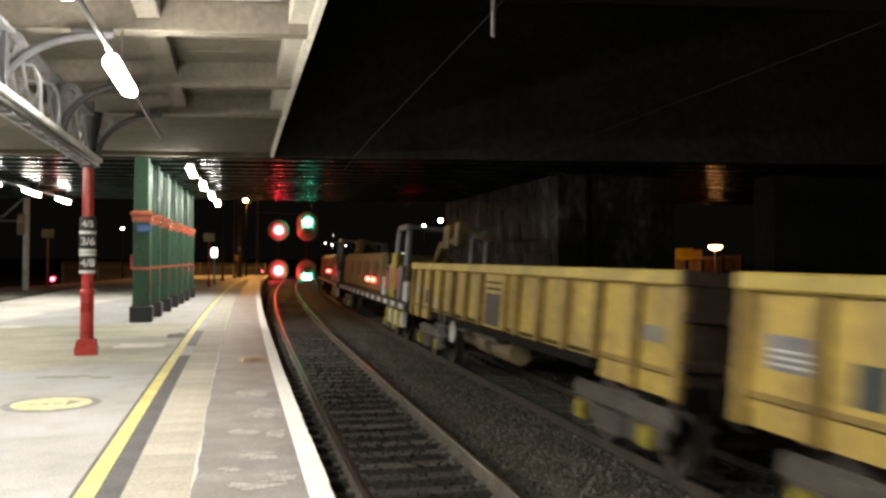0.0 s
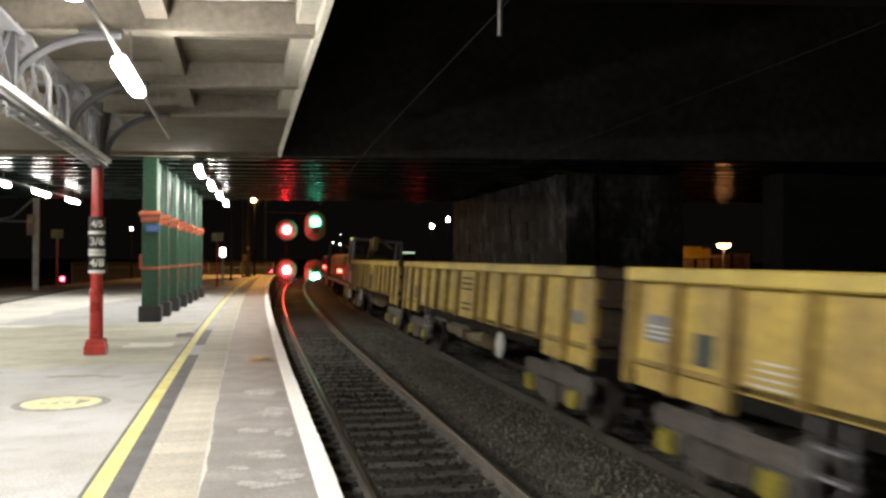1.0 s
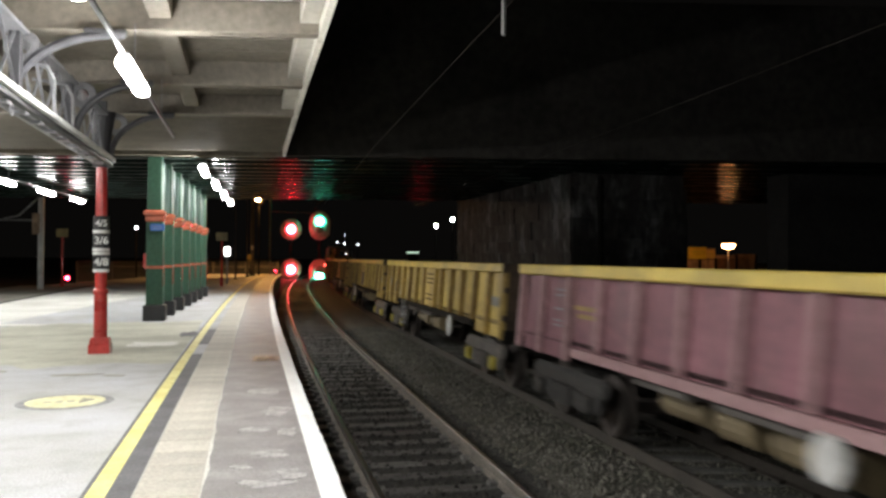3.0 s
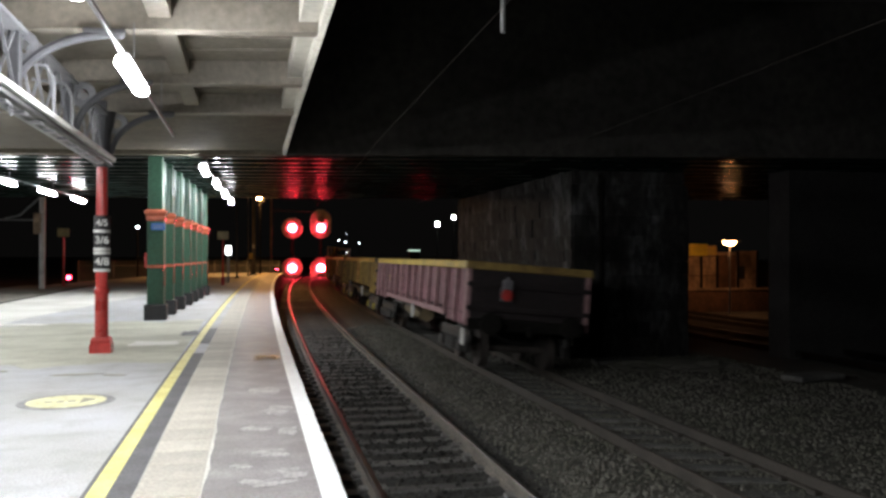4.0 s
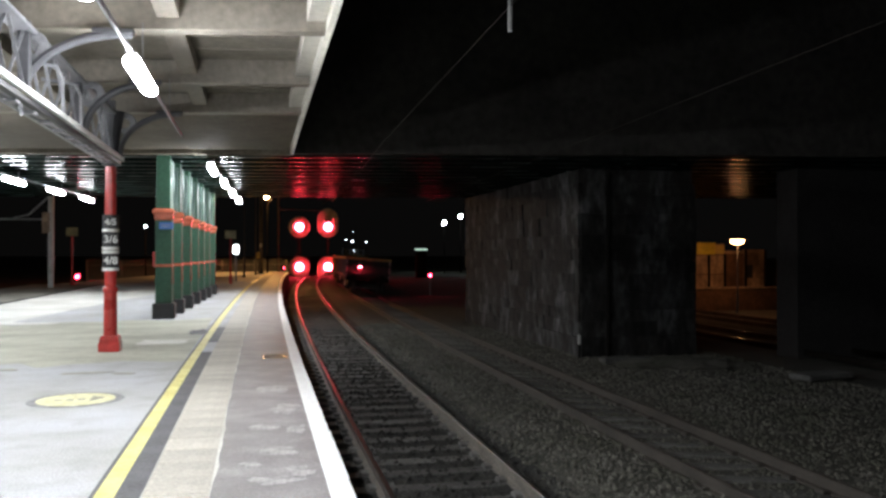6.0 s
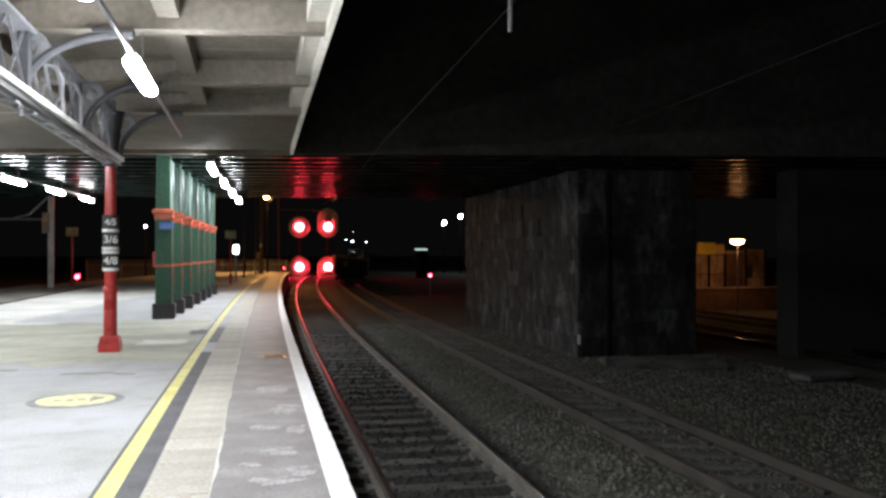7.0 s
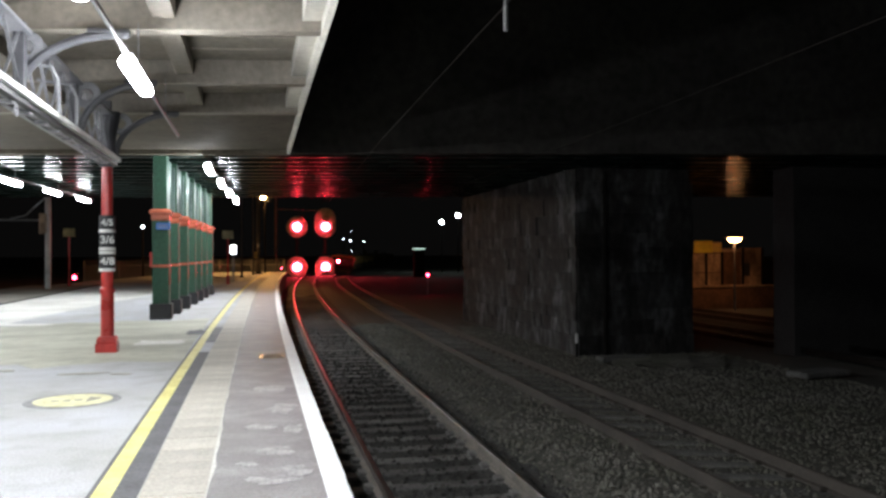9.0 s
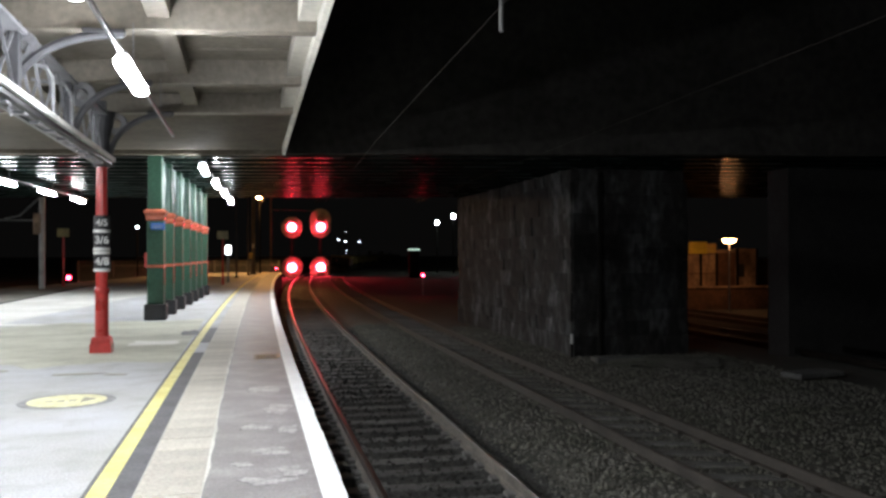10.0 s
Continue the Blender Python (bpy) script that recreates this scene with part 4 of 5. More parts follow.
def build_yard():
    """The sodium-lit wall and side tracks beyond the pier."""
    w = thing("yard_wall", "stained brown boarded wall in orange lamp light", "wall", kind="structure")
    for nm, x0, x1, y, z0, z1, m, lab in (("wall_face", 19.2, 22.86, 37.2, -1.3, 2.0, BROWN_WALL, ""), ("door_leaf", 22.87, 23.98, 37.26, -0.2, 1.5, DOOR_BROWN, "dark brown boarded door"), ("lintel", 22.87, 23.98, 37.2, 1.5, 1.66, BROWN_WALL, ""),
                                          ("wall_face", 23.99, 25.16, 37.2, -1.3, 1.72, BROWN_WALL, ""), ("side_wall", 25.17, 30, 38.2, -1.3, 1.2, DOOR_BROWN, "dark set-back wall"), ("door_sill", 22.87, 23.98, 37.2, -1.3, -0.2, BROWN_WALL, "")):
        bm = B()
        box(bm, x0, x1, y, y + 0.3, z0, z1, 0.015)
        part(nm, bm, m, w, lab)
    # the lamp-lit upper wall, painted yellow and tan on raised pieces
    bm = B()
    box(bm, 21.32, 22.32, 37.12, 37.2, 1.47, 2.06, 0.01)
    part("yellow_board", bm, WAGON_BRIGHT, w, "raised patch painted yellow for lamp light on the wall")
    bm = B()
    box(bm, 22.33, 22.84, 37.15, 37.2, 1.5, 1.94, 0.01)
    part("tan_board", bm, WAGON_RIM, w, "tan raised patch of the wall")
    for x, top in ((20.6, 1.45), (21.98, 1.45), (22.86, 1.5), (24.02, 1.7), (25.12, 1.7)):
        bm = B()
        box(bm, x - 0.05, x + 0.05, 37.1, 37.2, -0.15, top, 0.01)
        part("wall_post", bm, UNDERFRAME, w)
    bm = B()
    box(bm, 24.1, 24.42, 37.16, 37.2, 0.3, 0.95, 0.01)
    part("small_window", bm, BLACK_PAINT, w, "small dark window")
    for z in (0.45, 1.42):
        bm = B()
        box(bm, 19.4, 22.8, 37.17, 37.2, z, z + 0.06)
        part("wall_rail", bm, DOOR_BROWN, w)
    # low platform before the wall, with a coping
    bm = B()
    box(bm, 19.2, 30, 36.3, 37.1, -1.3, -0.22, 0.02)
    lowp = part("low_platform", bm, DOOR_BROWN, w, "low stained platform before the wall")
    bm = B()
    box(bm, 19.2, 30, 36.22, 37.1, -0.215, -0.13, 0.02)
    part("platform_coping", bm, BROWN_WALL, lowp)
    for nm, pair in (("track_side", (13.97, 15.42)), ("track_yard", (17.9, 19.35))):
        tr = thing(nm, "side track beyond the stone pier with worn rails", "track", kind="structure")
        for x in pair:
            bm = B()
            box(bm, x - 0.035, x + 0.035, 8, 34, -1.16, -1.0, 0.004)
            part("rail", bm, RAIL_BRIGHT, tr)
    lp = thing("sodium_lamp_post", "orange sodium yard lamp on a slim post", "lamp", (21.75, 34.3, 0))
    bm = B()
    lathe(bm, [(0.08, -0.15), (0.22, -0.11), (0.3, 0.0), (0.24, 0.09), (0.08, 0.13)], 20, (0, 0, 2.1))
    part("glowing_globe", bm, LAMP_SODIUM, lp)
    # wide cover added to keep the lamp's light off the girders above
    bm = B()
    lathe(bm, [(0.5, -0.06), (0.34, 0.02), (0.05, 0.09)], 20, (0, 0, 2.2))
    part("hood", bm, UNDERFRAME, lp)
    bm = B()
    cyl(bm, (0, 0, -1.25), (0, 0, 1.96), 0.05, 0.035)
    part("post", bm, POST_GREY, lp)
    dp = thing("drainpipe", "near-black iron drainpipe down the stone pier", "pipe", (9.0, 20.14, 0))
    bm = B()
    cyl(bm, (0, 0, -1.2), (0, 0, 3.6), 0.06, seg=12)
    for z in (-0.2, 1.4, 3.0):
        cyl(bm, (0, 0, z), (0, 0, z + 0.12), 0.08, seg=12)
    part("pipe", bm, UNDERFRAME, dp)
    for x, y, a in ((11.9, 15.6, 12), (8.95, 18.9, -6)):
        ob = thing("concrete_slab", "weathered concrete slab lying beside the track", "slab", (x, y, -1.2), a)
        bm = B()
        box(bm, -0.65, 0.65, -0.3, 0.3, 0, 0.12, 0.03)
        part("slab", bm, SLEEPER, ob)


build_yard()


# ---------------------------------------------------------------- signals
def build_signal(x, y, label):
    """Colour-light signal with a high and a low co-acting head."""
    s = thing("colour_light_signal", label, "signal", (x, y, 0), group="pair of platform end signals")
    bm = B()
    cyl(bm, (0, 0.5, -1.2), (0, 0.5, 5.6), 0.08)
    cyl(bm, (0.18, 0.55, -1.2), (0.18, 0.55, 5.0), 0.02)
    cyl(bm, (-0.18, 0.55, -1.2), (-0.18, 0.55, 5.0), 0.02)
    part("post", bm, UNDERFRAME, s)
    return s


# Pale matt surface added round the lenses to imitate their glow.
HALO_DISH = mat("pale_halo_dish", (0.62, 0.62, 0.62), 0.95, vary=0.3, grain=4, patch=1, bump=0.1)


def lens_head(s, z, colour):
    """Domed lens, oversized to stand for its glare, in front of a round matt dish."""
    bm = B()
    bmesh.ops.create_uvsphere(bm, u_segments=20, v_segments=10, radius=0.45)
    for v in bm.verts:
        v.co.y = min(v.co.y, 0.0) * 0.6 - 0.05
    lens = part("lens", bm, colour, s)
    lens.matrix_basis = pose(0, 0, z)
    return lens


def halo_dish(s, z0, z1, right=1.65):
    bm = B()
    w, n = 1.25, 40
    outline = [(min(right, w * math.cos(2 * math.pi * i / n)), (z1 if i <= n / 2 else z0) + w * math.sin(2 * math.pi * i / n)) for i in range(n)]
    inner = [(min(right, 0.45 * math.cos(2 * math.pi * i / n)), (z1 if i <= n / 2 else z0) + 0.45 * math.sin(2 * math.pi * i / n)) for i in range(n)]
    c = [bm.verts.new((x, 0.0, z)) for x, z in inner]
    bm.faces.new(c)
    a = c
    for k in range(1, 9):
        # a convex dish, added so the lens light on it fades like a halo
        u = k / 8
        nxt = [bm.verts.new((p + (q - p) * u, 0.25 * u ** 2.2, r + (s2 - r) * u)) for (p, r), (q, s2) in zip(inner, outline)]
        for i in range(n):
            bm.faces.new((a[i], nxt[i], nxt[(i + 1) % n], a[(i + 1) % n]))
        a = nxt
    b = [bm.verts.new((x, 0.3, z)) for x, z in outline]
    bm.faces.new(b[::-1])
    for i in range(n):
        bm.faces.new((a[i], b[i], b[(i + 1) % n], a[(i + 1) % n]))
    part("backboard", bm, HALO_DISH, s, "pale dish added to catch lens light as a halo")


sig_left = build_signal(5.24, 100, "platform signal with high and low heads both showing red")
for zz in (4.75, -0.02):
    lens_head(sig_left, zz, SIG_RED)
    halo_dish(sig_left, zz, zz)
sig_right = build_signal(8.62, 100, "signal between the tracks changing from green to red")
SHUTTERS = []
for zz, dz in ((4.78, 0.98), (-0.02, -0.84)):
    lens_head(sig_right, zz, SIG_RED)
    lens_head(sig_right, zz + dz, SIG_GREEN)
    halo_dish(sig_right, min(zz, zz + dz), max(zz, zz + dz), 1.65 if zz > 1 else 1.1)
    SHUTTERS.append((zz, dz))


def build_shutters():
    """Blanking cups, added to hide the unlit lens, that swing to switch the aspect."""
    out = []
    for zz, dz in SHUTTERS:
        bm = B()
        lathe(bm, [(0.47, 0.0), (0.47, 0.32), (0.38, 0.38), (0.2, 0.4)], 24)
        bmesh.ops.rotate(bm, verts=bm.verts[:], matrix=Matrix.Rotation(math.pi / 2, 3, "X"))
        bmesh.ops.translate(bm, verts=bm.verts[:], vec=(0, -0.01, -dz / 2))
        sh = part("shutter", bm, POST_GREY, sig_right, "grey cup added to blank the unlit lens")
        sh.matrix_basis = pose(0, 0, zz + dz / 2)
        out.append((sh, zz + dz / 2))
    return out


shutters = build_shutters()


# ---------------------------------------------------------------- the works train
WL, PITCH = 13.62, 14.55     # wagon body length, and from wagon to wagon
HW = 1.37                   # half width
Z_RIM0, Z_RIM1, Z_END, Z_MID = 2.11, 2.27, 0.93, 1.14
PANELS = 13


def wheelset(parent, y):
    bm = B()
    cyl(bm, (-0.95, 0, 0), (0.95, 0, 0), 0.08, seg=10)
    for s in (-1, 1):
        cyl(bm, (s * 0.69, 0, 0), (s * 0.82, 0, 0), 0.42, seg=24)
        cyl(bm, (s * 0.67, 0, 0), (s * 0.69, 0, 0), 0.45, seg=24)
        for k in range(4):
            a = k * math.pi / 2
            cyl(bm, (s * 0.82, 0.25 * math.cos(a), 0.25 * math.sin(a)), (s * 0.835, 0.25 * math.cos(a), 0.25 * math.sin(a)), 0.05, seg=8)
    w = part("wheelset", bm, WHEEL, parent, "worn steel wheels on an axle")
    w.matrix_basis = pose(0, y, 0.42)
    return w


def bogie(parent, y, yellow=True):
    cast = BOGIE if yellow else DARK_BOGIE
    bm = B()
    box(bm, -1.0, 1.0, -0.25, 0.25, 0.45, 0.8, 0.03)
    b = part("bogie", bm, cast, parent, "grimy brown cast bogie frame")
    b.matrix_basis = pose(0, y, 0)
    for s in (-1, 1):
        bm = B()
        x0, x1 = (s * 1.02, s * 1.16) if s > 0 else (s * 1.16, s * 1.02)
        box(bm, x0, x1, -1.35, 1.35, 0.52, 0.78, 0.06)
        box(bm, x0, x1, -0.5, 0.5, 0.28, 0.55, 0.03)
        for k in (-1, 1):
            box(bm, x0, x1, k * 0.9 - 0.28, k * 0.9 + 0.28, 0.3, 0.6, 0.04)
        part("side_frame", bm, cast, b)
        for k in (-0.25, 0, 0.25):
            part("spring", cyl(B(), (s * 1.18, k, 0.3), (s * 1.18, k, 0.56), 0.09, seg=10), cast, b)
    for k in (-0.9, 0.9):
        wheelset(b, k)
        for s in (-1, 1):
            bm = B()
            x0, x1 = sorted((s * 1.12, s * 1.26))
            box(bm, x0, x1, k - 0.13, k + 0.13, 0.3, 0.54, 0.03)
            part("axlebox", bm, AXLE_YELLOW if yellow else cast, b, "yellow axlebox cover" if yellow else "")
    return b


def open_wagon(name, label, body, rim, group, extra=True, bright=()):
    w = thing(name, label, "wagon", group=group)
    pw = WL / PANELS
    h = WL / 2
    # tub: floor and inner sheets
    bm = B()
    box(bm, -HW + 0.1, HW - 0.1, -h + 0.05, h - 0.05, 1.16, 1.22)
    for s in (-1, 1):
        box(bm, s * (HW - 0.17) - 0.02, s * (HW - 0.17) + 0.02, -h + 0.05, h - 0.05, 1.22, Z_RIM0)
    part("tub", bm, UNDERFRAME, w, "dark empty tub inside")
    # side panels, one by one
    for s in (-1, 1):
        for i in range(PANELS):
            a, b = -h + i * pw, -h + (i + 1) * pw
            low = Z_END if i in (0, 1, PANELS - 2, PANELS - 1) else Z_MID
            bm = B()
            x = s * (HW - 0.12)
            box(bm, x - 0.02, x + 0.02, a + 0.05, b - 0.05, low, Z_RIM0 + 0.01, 0.004)
            m = WAGON_BRIGHT if (s < 0 and i in bright) else body
            part("side_panel", bm, m, w, "freshly painted bright yellow panel" if m is WAGON_BRIGHT else "")
            bm = B()
            low2 = low if i == 0 or low == Z_END else Z_MID
            x0, x1 = (s * HW - 0.12, s * HW) if s > 0 else (s * HW, s * HW + 0.12)
            wide = 0.1 if i else 0.12
            box(bm, x0, x1, a - wide * (0 if i == 0 else 0.5), a + wide * (1 if i == 0 else 0.5), low2, Z_RIM0 + 0.01, 0.015)
            part("rib", bm, RIB_YELLOW if body is WAGON_YELLOW else MAROON_RIB, w)
        bm = B()
        x0, x1 = (s * HW - 0.12, s * HW) if s > 0 else (s * HW, s * HW + 0.12)
        box(bm, x0, x1, h - 0.12, h, Z_END, Z_RIM0 + 0.01, 0.015)
        part("rib", bm, RIB_YELLOW if body is WAGON_YELLOW else MAROON_RIB, w)
        bm = B()
        x0, x1 = sorted((s * (HW - 0.13), s * (HW + 0.035)))
        box(bm, x0, x1, -h, h, Z_RIM0, Z_RIM1, 0.02)
        part("top_rail", bm, rim, w, "pale yellow top rail")
        bm = B()
        x0, x1 = sorted((s * (HW - 0.05), s * (HW - 0.16)))
        box(bm, x0, x1, -h + 2.2, h - 2.2, Z_MID - 0.14, Z_MID - 0.01, 0.01)
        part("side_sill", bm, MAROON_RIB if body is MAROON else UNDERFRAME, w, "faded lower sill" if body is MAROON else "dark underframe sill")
        # crease low on the deep end panels
        for e in (-1, 1):
            bm = B()
            y0, y1 = sorted((e * h, e * (h - 2 * pw)))
            x0, x1 = sorted((s * (HW - 0.1), s * (HW - 0.08)))
            box(bm, x0, x1, y0 + 0.1, y1 - 0.05, Z_END + 0.25, Z_END + 0.31, 0.006)
            part("crease", bm, RIB_YELLOW if body is WAGON_YELLOW else body, w)
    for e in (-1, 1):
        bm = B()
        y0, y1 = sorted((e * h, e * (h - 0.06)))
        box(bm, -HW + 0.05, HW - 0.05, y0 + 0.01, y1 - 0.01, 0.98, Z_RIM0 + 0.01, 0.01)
        part("end_wall", bm, END_DARK if body is MAROON else END_BROWN, w, "dark end wall")
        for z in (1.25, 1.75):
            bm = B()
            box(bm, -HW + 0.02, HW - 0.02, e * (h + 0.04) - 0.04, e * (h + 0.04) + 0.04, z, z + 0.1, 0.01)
            part("end_bar", bm, END_DARK if body is MAROON else END_BROWN, w)
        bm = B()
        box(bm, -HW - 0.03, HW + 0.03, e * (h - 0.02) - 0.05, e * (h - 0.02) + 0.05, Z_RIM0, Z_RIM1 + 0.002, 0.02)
        part("end_rail", bm, RIB_YELLOW if body is MAROON else END_BROWN, w)
        bm = B()
        box(bm, -1.3, 1.3, e * (h - 0.05) - 0.1, e * (h - 0.05) + 0.1, 0.85, 1.1, 0.02)
        part("headstock", bm, UNDERFRAME, w)
        for s in (-1, 1):
            bm = B()
            cyl(bm, (s * 0.87, e * h, 1.02), (s * 0.87, e * (h + 0.28), 1.02), 0.1, 0.09, 12)
            cyl(bm, (s * 0.87, e * (h + 0.28), 1.02), (s * 0.87, e * (h + 0.33), 1.02), 0.23, 0.22, 16)
            part("buffer", bm, UNDERFRAME, w)
        bm = B()
        ring(bm, (0, e * (h + 0.2), 0.88), 0.1, 0.03, "x", 10)
        part("coupling", bm, UNDERFRAME, w)
        bogie(w, e * (h - 1.75), body is not MAROON)
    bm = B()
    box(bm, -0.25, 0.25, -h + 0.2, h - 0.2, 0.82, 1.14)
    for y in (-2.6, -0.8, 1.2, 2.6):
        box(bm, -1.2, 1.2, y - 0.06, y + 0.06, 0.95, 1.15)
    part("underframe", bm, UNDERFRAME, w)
    for a, b, r, x in ((-0.9, 0.2, 0.2, -0.95), (0.5, 1.1, 0.17, -1.0), (1.5, 2.4, 0.16, -0.9)):
        bm = B()
        cyl(bm, (x, a, 0.78), (x, b, 0.78), r, seg=14)
        part("air_tank", bm, TANK_TAN, w, "dusty tan brake air tank")
    for a, b in ((-0.6, 0.9), (1.4, 2.6)):
        bm = B()
        box(bm, -HW + 0.06, -HW + 0.3, a, b, 0.92, 0.98, 0.01)
        part("equipment_shelf", bm, BOGIE, w)
    if extra:
        # white handbrake wheel, step frame and data panels on the platform side
        y = -h + 8.95 if extra == 2 else -h + 3.8
        bm = B()
        cyl(bm, (-HW + 0.0, y, 0.87), (-HW - 0.035, y, 0.87), 0.22, seg=24)
        hub = part("handbrake_wheel", bm, WHITE_PAINT, w, "white round handbrake wheel")
        bm = B()
        cyl(bm, (-HW + 0.25, y, 0.87), (-HW, y, 0.87), 0.03, seg=8)
        part("spindle", bm, BOGIE, hub)
        bm = B()
        for yy in (h - 3.75, h - 3.35):
            box(bm, -HW - 0.0, -HW + 0.03, yy - 0.015, yy + 0.015, 0.42, 1.14)
        for z in (0.45, 0.68, 0.9):
            box(bm, -HW - 0.0, -HW + 0.12, h - 3.75, h - 3.35, z, z + 0.03)
        part("step_frame", bm, PALE_IRON, w, "pale grey step frame")
        a, b = -h + 5.87, -h + 6.93
        lv = B()
        box(lv, -HW + 0.004, -HW + 0.1, a - 0.02, b + 0.02, 1.16, 2.1, 0.004)
        plate = part("flush_panel", lv, body, w, "flush yellow panel with dark slots")
        if extra == 2:
            bm = B()
            box(bm, -HW - 0.001, -HW + 0.006, a + 0.08, b - 0.08, 1.2, 1.76, 0.002)
            part("grey_inset", bm, BOGIE, plate, "grimy grey inset plate")
        for z in (1.83, 1.94) if extra == 2 else (1.32, 1.43, 1.72, 1.83, 1.94):
            bm = B()
            box(bm, -HW - 0.001, -HW + 0.006, a + 0.12, b - 0.12, z, z + 0.032)
            part("slot", bm, UNDERFRAME, plate, "dark slot")
        for (ya, yb, za, zb, m, lab) in ((h - 0.95, h - 0.35, 1.45, 1.75, PALE_IRON, "pale data panel"), (-h + 0.45, -h + 0.95, 1.48, 1.66, DATA_BLUE, "small faded blue data panel"), (h - 1.75, h - 1.4, 1.3, 1.62, DATA_DARK, "small dark notice"), (h - 2.95, h - 2.35, 1.28, 1.5, WHITE_PAINT, "thin white lettering bars")):
            bm = B()
            if m is WHITE_PAINT:
                for k, z in enumerate((1.24, 1.31, 1.38, 1.45)):
                    box(bm, -HW + 0.09, -HW + 0.1, ya + 0.05 * (k % 2), yb - 0.04 * k, z, z + 0.022)
            else:
                box(bm, -HW + 0.085, -HW + 0.1, ya, yb, za, zb, 0.002)
            dp = part("data_panel", bm, m, w, lab)
            if m is PALE_IRON:
                for z in (1.49, 1.55, 1.61):
                    bm = B()
                    box(bm, -HW + 0.08, -HW + 0.0855, ya + 0.05, yb - 0.05, z, z + 0.025)
                    part("lettering_bar", bm, WHITE_PAINT, dp, "white lettering bar")
    return w


yellow_a = open_wagon("open_wagon", "weathered yellow open box wagon with ribbed steel sides", WAGON_YELLOW, WAGON_RIM, "wagons of the works train", 1)
yellow_c = copy_thing(yellow_a, pose(0, 0, 0))
yellow_b = open_wagon("open_wagon", "yellow open box wagon with two freshly painted bright panels", WAGON_YELLOW, WAGON_RIM, "wagons of the works train", 2, (2, 3))
yellow_d = open_wagon("open_wagon", "weathered yellow open box wagon next to the track machine", WAGON_YELLOW, WAGON_RIM, "wagons of the works train", 2)
maroon = open_wagon("open_wagon", "faded maroon open box wagon with a yellow top rail", MAROON, WAGON_RIM, "wagons of the works train", 0)


def finish_maroon():
    h = WL / 2
    bm = B()
    box(bm, -HW + 0.0, -HW + 0.04, -h - 0.02, -h + 0.22, 0.52, 0.86, 0.01)
    part("corner_plate", bm, WHITE_PAINT, maroon, "white plate at the corner")
    bm = B()
    cyl(bm, (-HW + 0.03, -0.8, 0.85), (-HW - 0.01, -0.8, 0.85), 0.2, seg=20)
    part("handbrake_wheel", bm, WHITE_PAINT, maroon, "white round handbrake wheel")
    bm = B()
    for y, z, wide in ((h - 3.0, 1.66, 0.8), (h - 2.95, 1.55, 0.6)):
        box(bm, -HW + 0.085, -HW + 0.1, y, y + wide, z, z + 0.06)
    part("lettering_bars", bm, RIB_YELLOW, maroon, "faded yellow lettering bars")
    bm = B()
    for z in (1.9, 1.82, 1.62, 1.45, 1.38):
        box(bm, -HW + 0.085, -HW + 0.1, h - 1.75, h - 1.45, z, z + 0.03)
    part("lettering_bars", bm, PALE_IRON, maroon, "faint pale lettering bars")
    # tail lamp: pale case, its glowing lens blanked by an added swinging cap
    bm = B()
    box(bm, -0.62, -0.42, -h - 0.22, -h - 0.07, 1.74, 1.93, 0.02)
    box(bm, -0.65, -0.39, -h - 0.1, -h - 0.07, 1.48, 1.76, 0.005)
    box(bm, -0.55, -0.49, -h - 0.18, -h - 0.12, 1.93, 1.99, 0.01)
    lamp = part("tail_lamp", bm, PALE_IRON, maroon, "pale grey tail lamp case with a handle")
    bm = B()
    cyl(bm, (-0.52, -h - 0.104, 1.61), (-0.52, -h - 0.14, 1.61), 0.105, seg=20)
    part("red_lens", bm, glow("tail_red", (1.0, 0.06, 0.10), 170), lamp, "glowing red lens")
    bm = B()
    lathe(bm, [(0.125, 0.0), (0.125, 0.05), (0.1, 0.065)], 24)
    bmesh.ops.rotate(bm, verts=bm.verts[:], matrix=Matrix.Rotation(math.pi / 2, 3, "X"))
    bmesh.ops.translate(bm, verts=bm.verts[:], vec=(0, 0.127, -0.13))
    cap = part("lens_cap", bm, RED_PAINT, lamp, "dull red cap added to blank the lens between flashes")
    cap.matrix_basis = pose(-0.52, -h - 0.2285, 1.74)
    return cap


tail_cap = finish_maroon()


